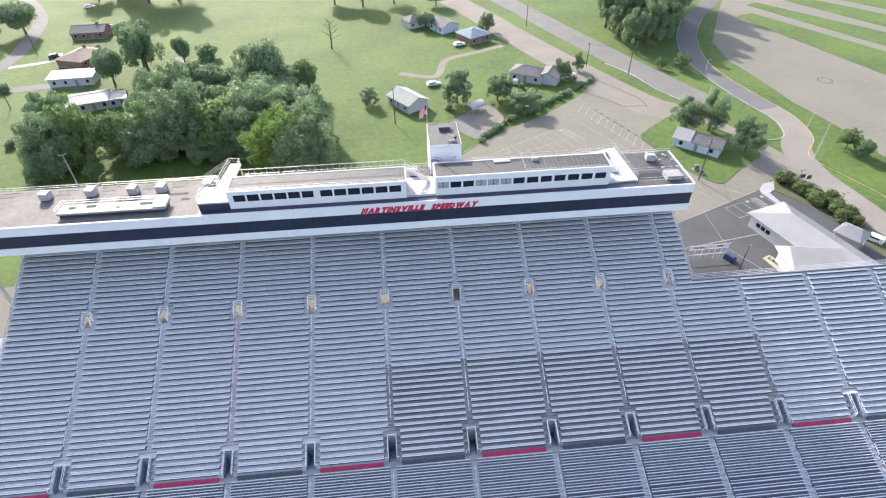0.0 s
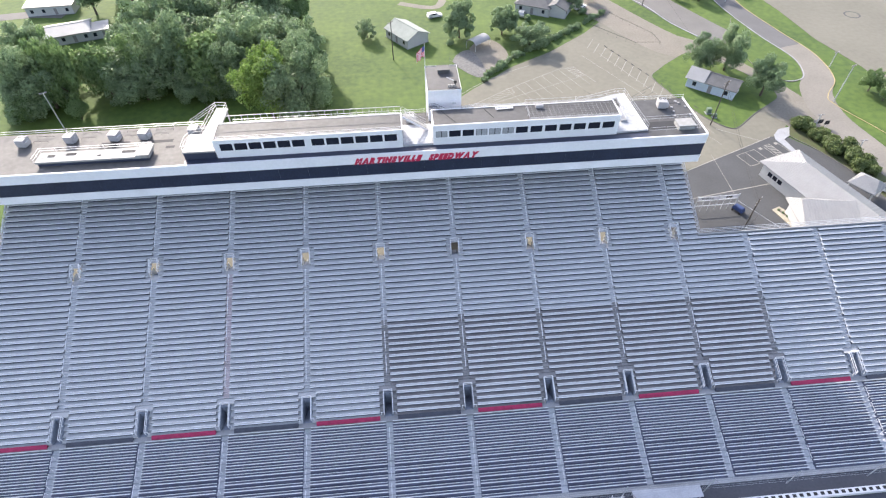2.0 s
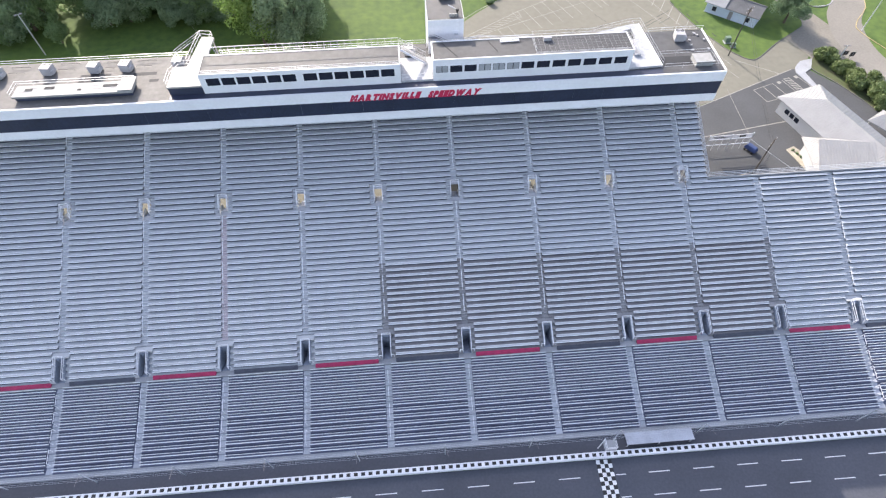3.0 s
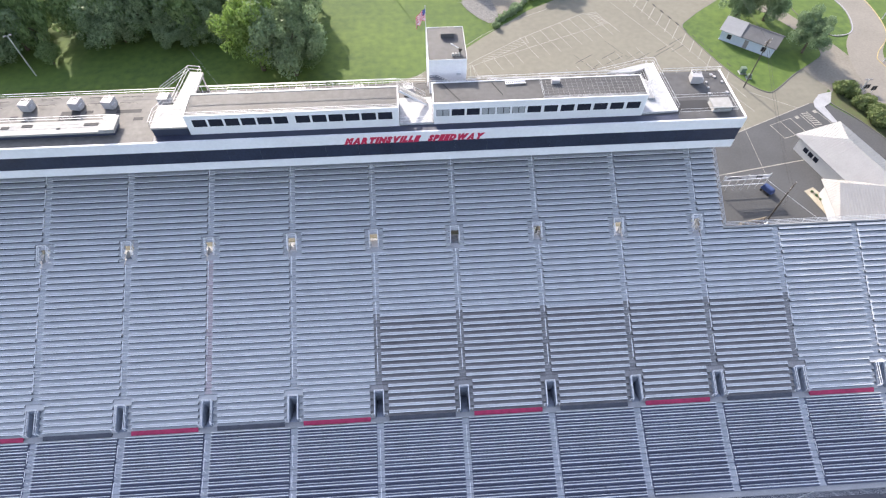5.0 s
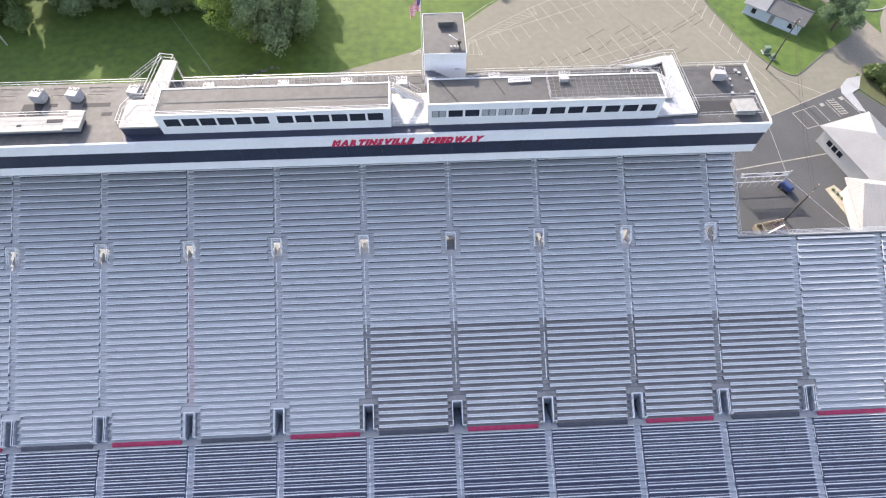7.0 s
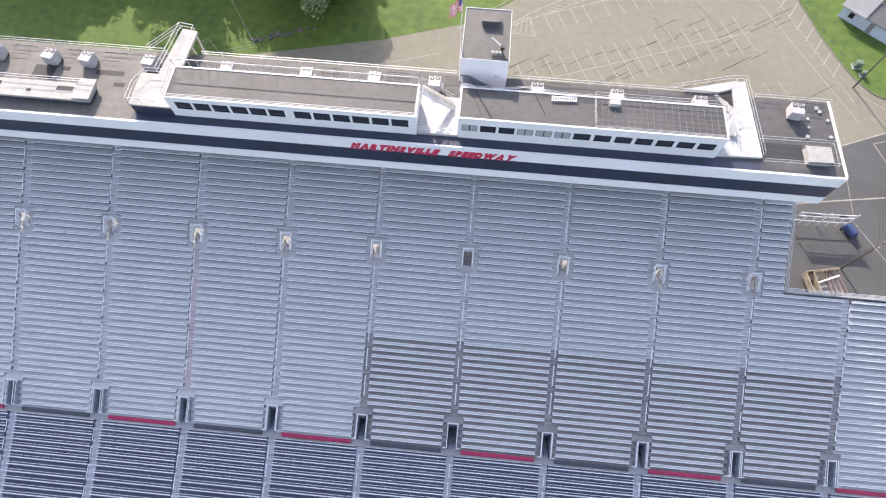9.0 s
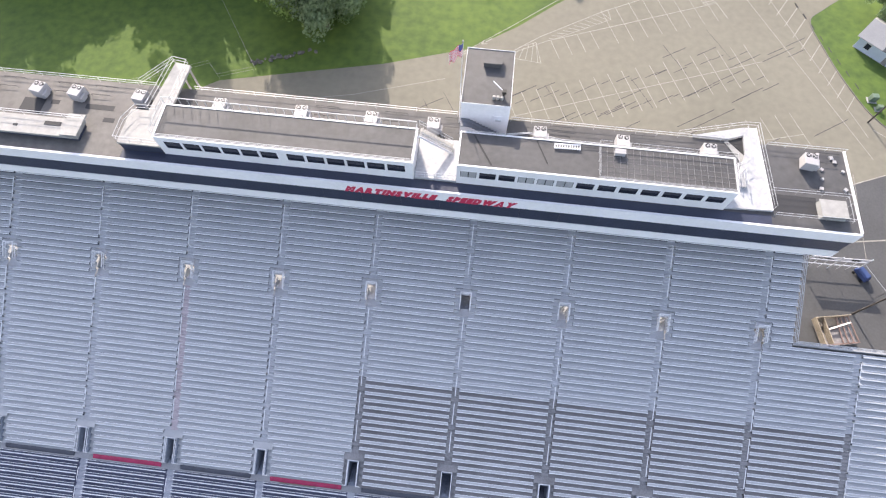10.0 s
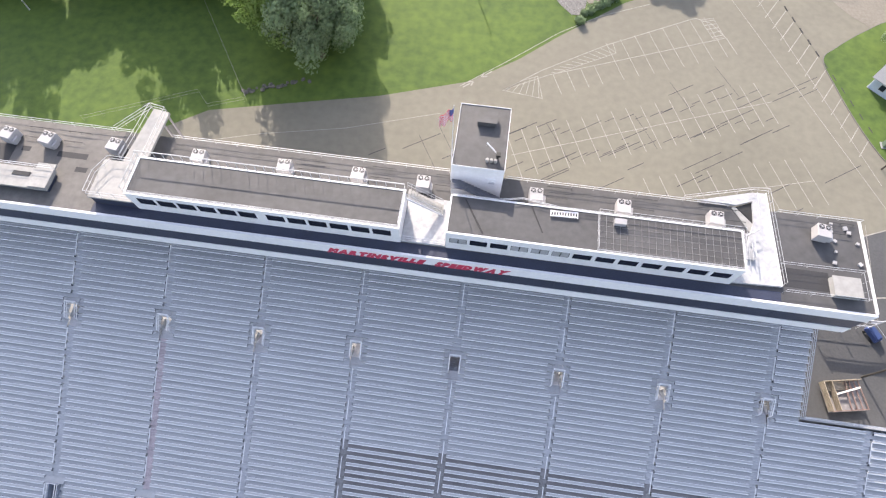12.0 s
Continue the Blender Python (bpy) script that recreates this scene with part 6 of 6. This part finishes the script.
bm = bmesh.new()
beam(bm, (-1.3, 0.2, 1.16), (2.2, 0.9, 1.5), 0.22, 0.16)
part("loose_beam", bm, CREAM, th)
for sx in (-1.2, 1.2):
    for sy in (-1.8, 1.8):
        bm = bmesh.new()
        tube(bm, (sx, sy - 0.12, 0.35), (sx, sy + 0.12, 0.35), 0.35, 14)
        part("wheel", bm, BLACK, th)
# golf cart reduced to a plain blue shell on wheels, without a cover
th = thing("covered_cart", "small blue golf cart by the fence, simplified to one shell", "cart", at=(58.3, 34.3, 0))
th.rotation_euler[2] = radians(-60)
th.scale = (0.85, 0.9, 0.9)
bm = bmesh.new()
v = box(bm, -1.4, 1.4, -0.8, 0.8, 0.5, 1.35)
for i in (4, 5, 6, 7):
    v[i].co.x *= 0.75
    v[i].co.y *= 0.7
bmesh.ops.bevel(bm, geom=list(bm.edges), offset=0.1, segments=2, affect='EDGES')
part("tarpaulin", bm, mat("blue_cart_paint", (0.025, 0.05, 0.15), 0.5, 0, 0.2, 1, 8), th)
for sx in (-0.9, 0.9):
    for sy in (-0.75, 0.75):
        bm = bmesh.new()
        tube(bm, (sx, sy - 0.08, 0.27), (sx, sy + 0.08, 0.27), 0.27, 12)
        part("wheel", bm, BLACK, th)


POLE_WOOD = mat("weathered_pole_timber", (0.055, 0.050, 0.045), 0.9, 0, 0.3, 2, 12, 0.3)


def pole(x, y, h, label, arms=1, rot=0, lamp=False, category="utility pole", z=0.0):
    th = thing("utility_pole" if not lamp else "street_lamp", label, category, "roadside poles", at=(x, y, z))
    th.rotation_euler[2] = radians(rot)
    bm = bmesh.new()
    tube(bm, (0, 0, 0), (0, 0, h), 0.15, 8, 0.1)
    part("pole", bm, POLE_WOOD if not lamp else GALV, th)
    for k in range(arms):
        bm = bmesh.new()
        beam(bm, (-1.1, 0, h - 0.4 - 0.7 * k), (1.1, 0, h - 0.4 - 0.7 * k), 0.1, 0.12)
        part("crossarm", bm, BARK if not lamp else GALV, th)
        for s in (-1, 0, 1):
            bm = bmesh.new()
            tube(bm, (s, 0, h - 0.34 - 0.7 * k), (s, 0, h - 0.1 - 0.7 * k), 0.06, 6)
            part("insulator", bm, AC_WHITE, th)
    if lamp:
        for s in (-1, 1):
            bm = bmesh.new()
            box(bm, s * 0.5 - 0.28, s * 0.5 + 0.28, -0.15, 0.15, h - 0.1, h + 0.1)
            part("lamp_head", bm, DARK_DECK if label.find("mast") < 0 else AC_WHITE, th)
    return th


pole(56.0, 28.0, 9.0, "leaning-armed timber utility pole beside the yard", 2, 40)
pole(65.4, 63.6, 11.5, "timber utility pole on the grass island", 2, 30)
pole(99.7, 70.2, 9.7, "tall grey lamp post beside the road", 0, 20, True, "street lamp")
pole(108.4, 86.7, 4.2, "grey lamp post beside the curving road", 0, 20, True, "street lamp")
pole(71.4, 129.6, 10.5, "timber utility pole at the road edge", 2, -60)
pole(-142.5, 175.5, 10.7, "timber utility pole by the houses", 1, 20)
pole(-129, 127.8, 7.5, "timber utility pole beside the drive", 1, 20)
pole(59.3, 138, 8.2, "timber utility pole along the road", 1, -60)
pole(47.5, 182.7, 8.3, "timber utility pole along the far road", 1, -60)
pole(-8.6, 102.8, 11.0, "timber utility pole on the grass", 1, 50)
pole(98.9, 129.8, 3.5, "short lamp post on the curve", 0, 0, True, "street lamp")
pole(89.4, 60.6, 3.2, "short dark sign lamp by the hedge", 0, 0, True, "street lamp")
pole(93.4, 50.5, 3.0, "short dark sign lamp by the hedge", 0, 0, True, "street lamp")
mast = pole(-87.7, 77.1, 9.8, "tall white light mast with angled lamps", 0, 30, True, "light mast")
WIRE = [((65.4, 63.6, 11.0), (71.4, 129.6, 10.0)), ((65.4, 63.6, 11.0), (56.0, 28.0, 8.6)), ((65.4, 63.6, 10.2), (56.0, 28.0, 7.9)), ((71.4, 129.6, 10.0), (59.3, 138, 7.8)), ((59.3, 138, 7.8), (47.5, 182.7, 7.9))]
for a, b in WIRE:
    bm = bmesh.new()
    a, b = Vector(a), Vector(b)
    pv = a
    for k in range(1, 9):
        t = k / 8
        p = a.lerp(b, t) - Vector((0, 0, 1.6 * 4 * t * (1 - t) * 0.4))
        tube(bm, pv, p, 0.025, 3)
        pv = p
    tagged(new("overhead_wire", mesh_of(bm, "overhead_wire", BLACK)), "sagging black overhead wire between poles", "cable", "overhead wires")
# pedestals near the island
CABINET_GREEN = mat("green_cabinet_paint", (0.10, 0.15, 0.11), 0.5, 0, 0.15, 1, 8)
for x, y, s in ((66.8, 68.4, 0.95), (67.5, 66.5, 0.7)):
    th = thing("utility_cabinet", "dull green utility cabinet on a concrete pad", "cabinet", "utility cabinets", at=(x, y, 0.14))
    bm = bmesh.new()
    box(bm, -0.6 * s, 0.6 * s, -0.5 * s, 0.5 * s, 0.1, 1.4 * s)
    bmesh.ops.bevel(bm, geom=list(bm.edges), offset=0.04, segments=1, affect='EDGES')
    part("body", bm, CABINET_GREEN, th)
    bm = bmesh.new()
    box(bm, -0.8 * s, 0.8 * s, -0.7 * s, 0.7 * s, 0, 0.1)
    part("pad", bm, CONCRETE, th)


# ---- vehicles ----
def car(x, y, rot, paint, label, van=False):
    th = thing("parked_car", label, "car", "parked vehicles", at=(x, y, 0.0))
    th.rotation_euler[2] = radians(rot)
    L, W = 4.6, 1.85
    bm = bmesh.new()
    prof = [(-2.3, 0.35), (2.3, 0.35), (2.3, 0.8), (1.2, 0.95), (0.5, 1.5), (-1.5 if not van else -2.1, 1.52), (-2.1, 1.0), (-2.3, 0.95)]
    lo = [bm.verts.new((p, -W / 2 + (0.15 if q > 1.2 else 0), q)) for p, q in prof]
    hi = [bm.verts.new((p, W / 2 - (0.15 if q > 1.2 else 0), q)) for p, q in prof]
    for i in range(len(prof)):
        j = (i + 1) % len(prof)
        bm.faces.new((lo[i], lo[j], hi[j], hi[i]))
    bm.faces.new(lo)
    bm.faces.new(hi[::-1])
    part("body", bm, paint, th)
    bm = bmesh.new()
    for s in (-1, 1):
        ys = sorted((s * (W / 2 - 0.07), s * (W / 2 - 0.03)))
        box(bm, -1.5, 0.45, *ys, 1.02, 1.4)
    part("side_glass", bm, GLASS, th)
    bm = bmesh.new()
    vv = [bm.verts.new(p) for p in ((1.16, -0.78, 1.0), (1.16, 0.78, 1.0), (0.56, 0.72, 1.5), (0.56, -0.72, 1.5))]
    bm.faces.new(vv)
    bmesh.ops.solidify(bm, geom=list(bm.faces), thickness=0.03)
    part("windscreen", bm, GLASS, th)
    for sx in (-1.4, 1.45):
        for s in (-1, 1):
            bm = bmesh.new()
            tube(bm, (sx, s * 0.78, 0.33), (sx, s * 0.95, 0.33), 0.33, 12)
            wh = part("wheel", bm, BLACK, th)
            bm = bmesh.new()
            tube(bm, (sx, s * 0.95, 0.33), (sx, s * 0.965, 0.33), 0.2, 8)
            part("rim", bm, GALV, wh)
    return th


CW, CS, CD = mat("white_car_paint", (0.7, 0.7, 0.7), 0.25, 0, 0.04, 1, 8), mat("silver_car_paint", (0.4, 0.41, 0.43), 0.3, 0.4, 0.06, 1, 8), mat("dark_car_paint", (0.03, 0.035, 0.045), 0.25, 0, 0.1, 1, 8)
car(-146.2, 235, 20, CW, "white car parked by the street")
car(-125.5, 204, 60, CW, "white car parked beside a brick house", True)
car(-134, 171.5, 25, CD, "dark car parked on a concrete drive")
car(-80, 152.5, 50, CW, "white pickup parked on the grass")
car(-75.5, 156.5, 40, CS, "silver car parked on the grass")
car(4.8, 128.6, 15, CW, "white sport utility car on the grass", True)
car(17.5, 164, 20, CW, "white car beside the brick house")
car(32, 127, 70, CS, "grey car parked beside the white house")
car(91.2, 37.2, 125, CW, "white car parked behind the service building", True)
car(51, 130, 30, CW, "white car beside the house hedge")

stone_rng = random.Random(17)
STONE = mat("grey_field_stone", (0.10, 0.10, 0.095), 0.9, 0, 0.3, 2, 9, 0.4)
for k in range(26):
    bm = bmesh.new()
    bmesh.ops.create_icosphere(bm, subdivisions=1, radius=1.0)
    for v in bm.verts:
        v.co *= stone_rng.uniform(0.75, 1.2)
    t = k / 25
    ob = tagged(new("stone", mesh_of(bm, "stone", STONE)), "grey rough stone at the lawn edge", "stone", "stones along the lawn edge")
    s = stone_rng.uniform(0.25, 0.5)
    ob.location = (-42.5 + 10.5 * t + stone_rng.uniform(-0.5, 0.5), 63.9 + 4.3 * t + stone_rng.uniform(-0.5, 0.5), s * 0.3)
    ob.scale = (s, s, s * 0.6)
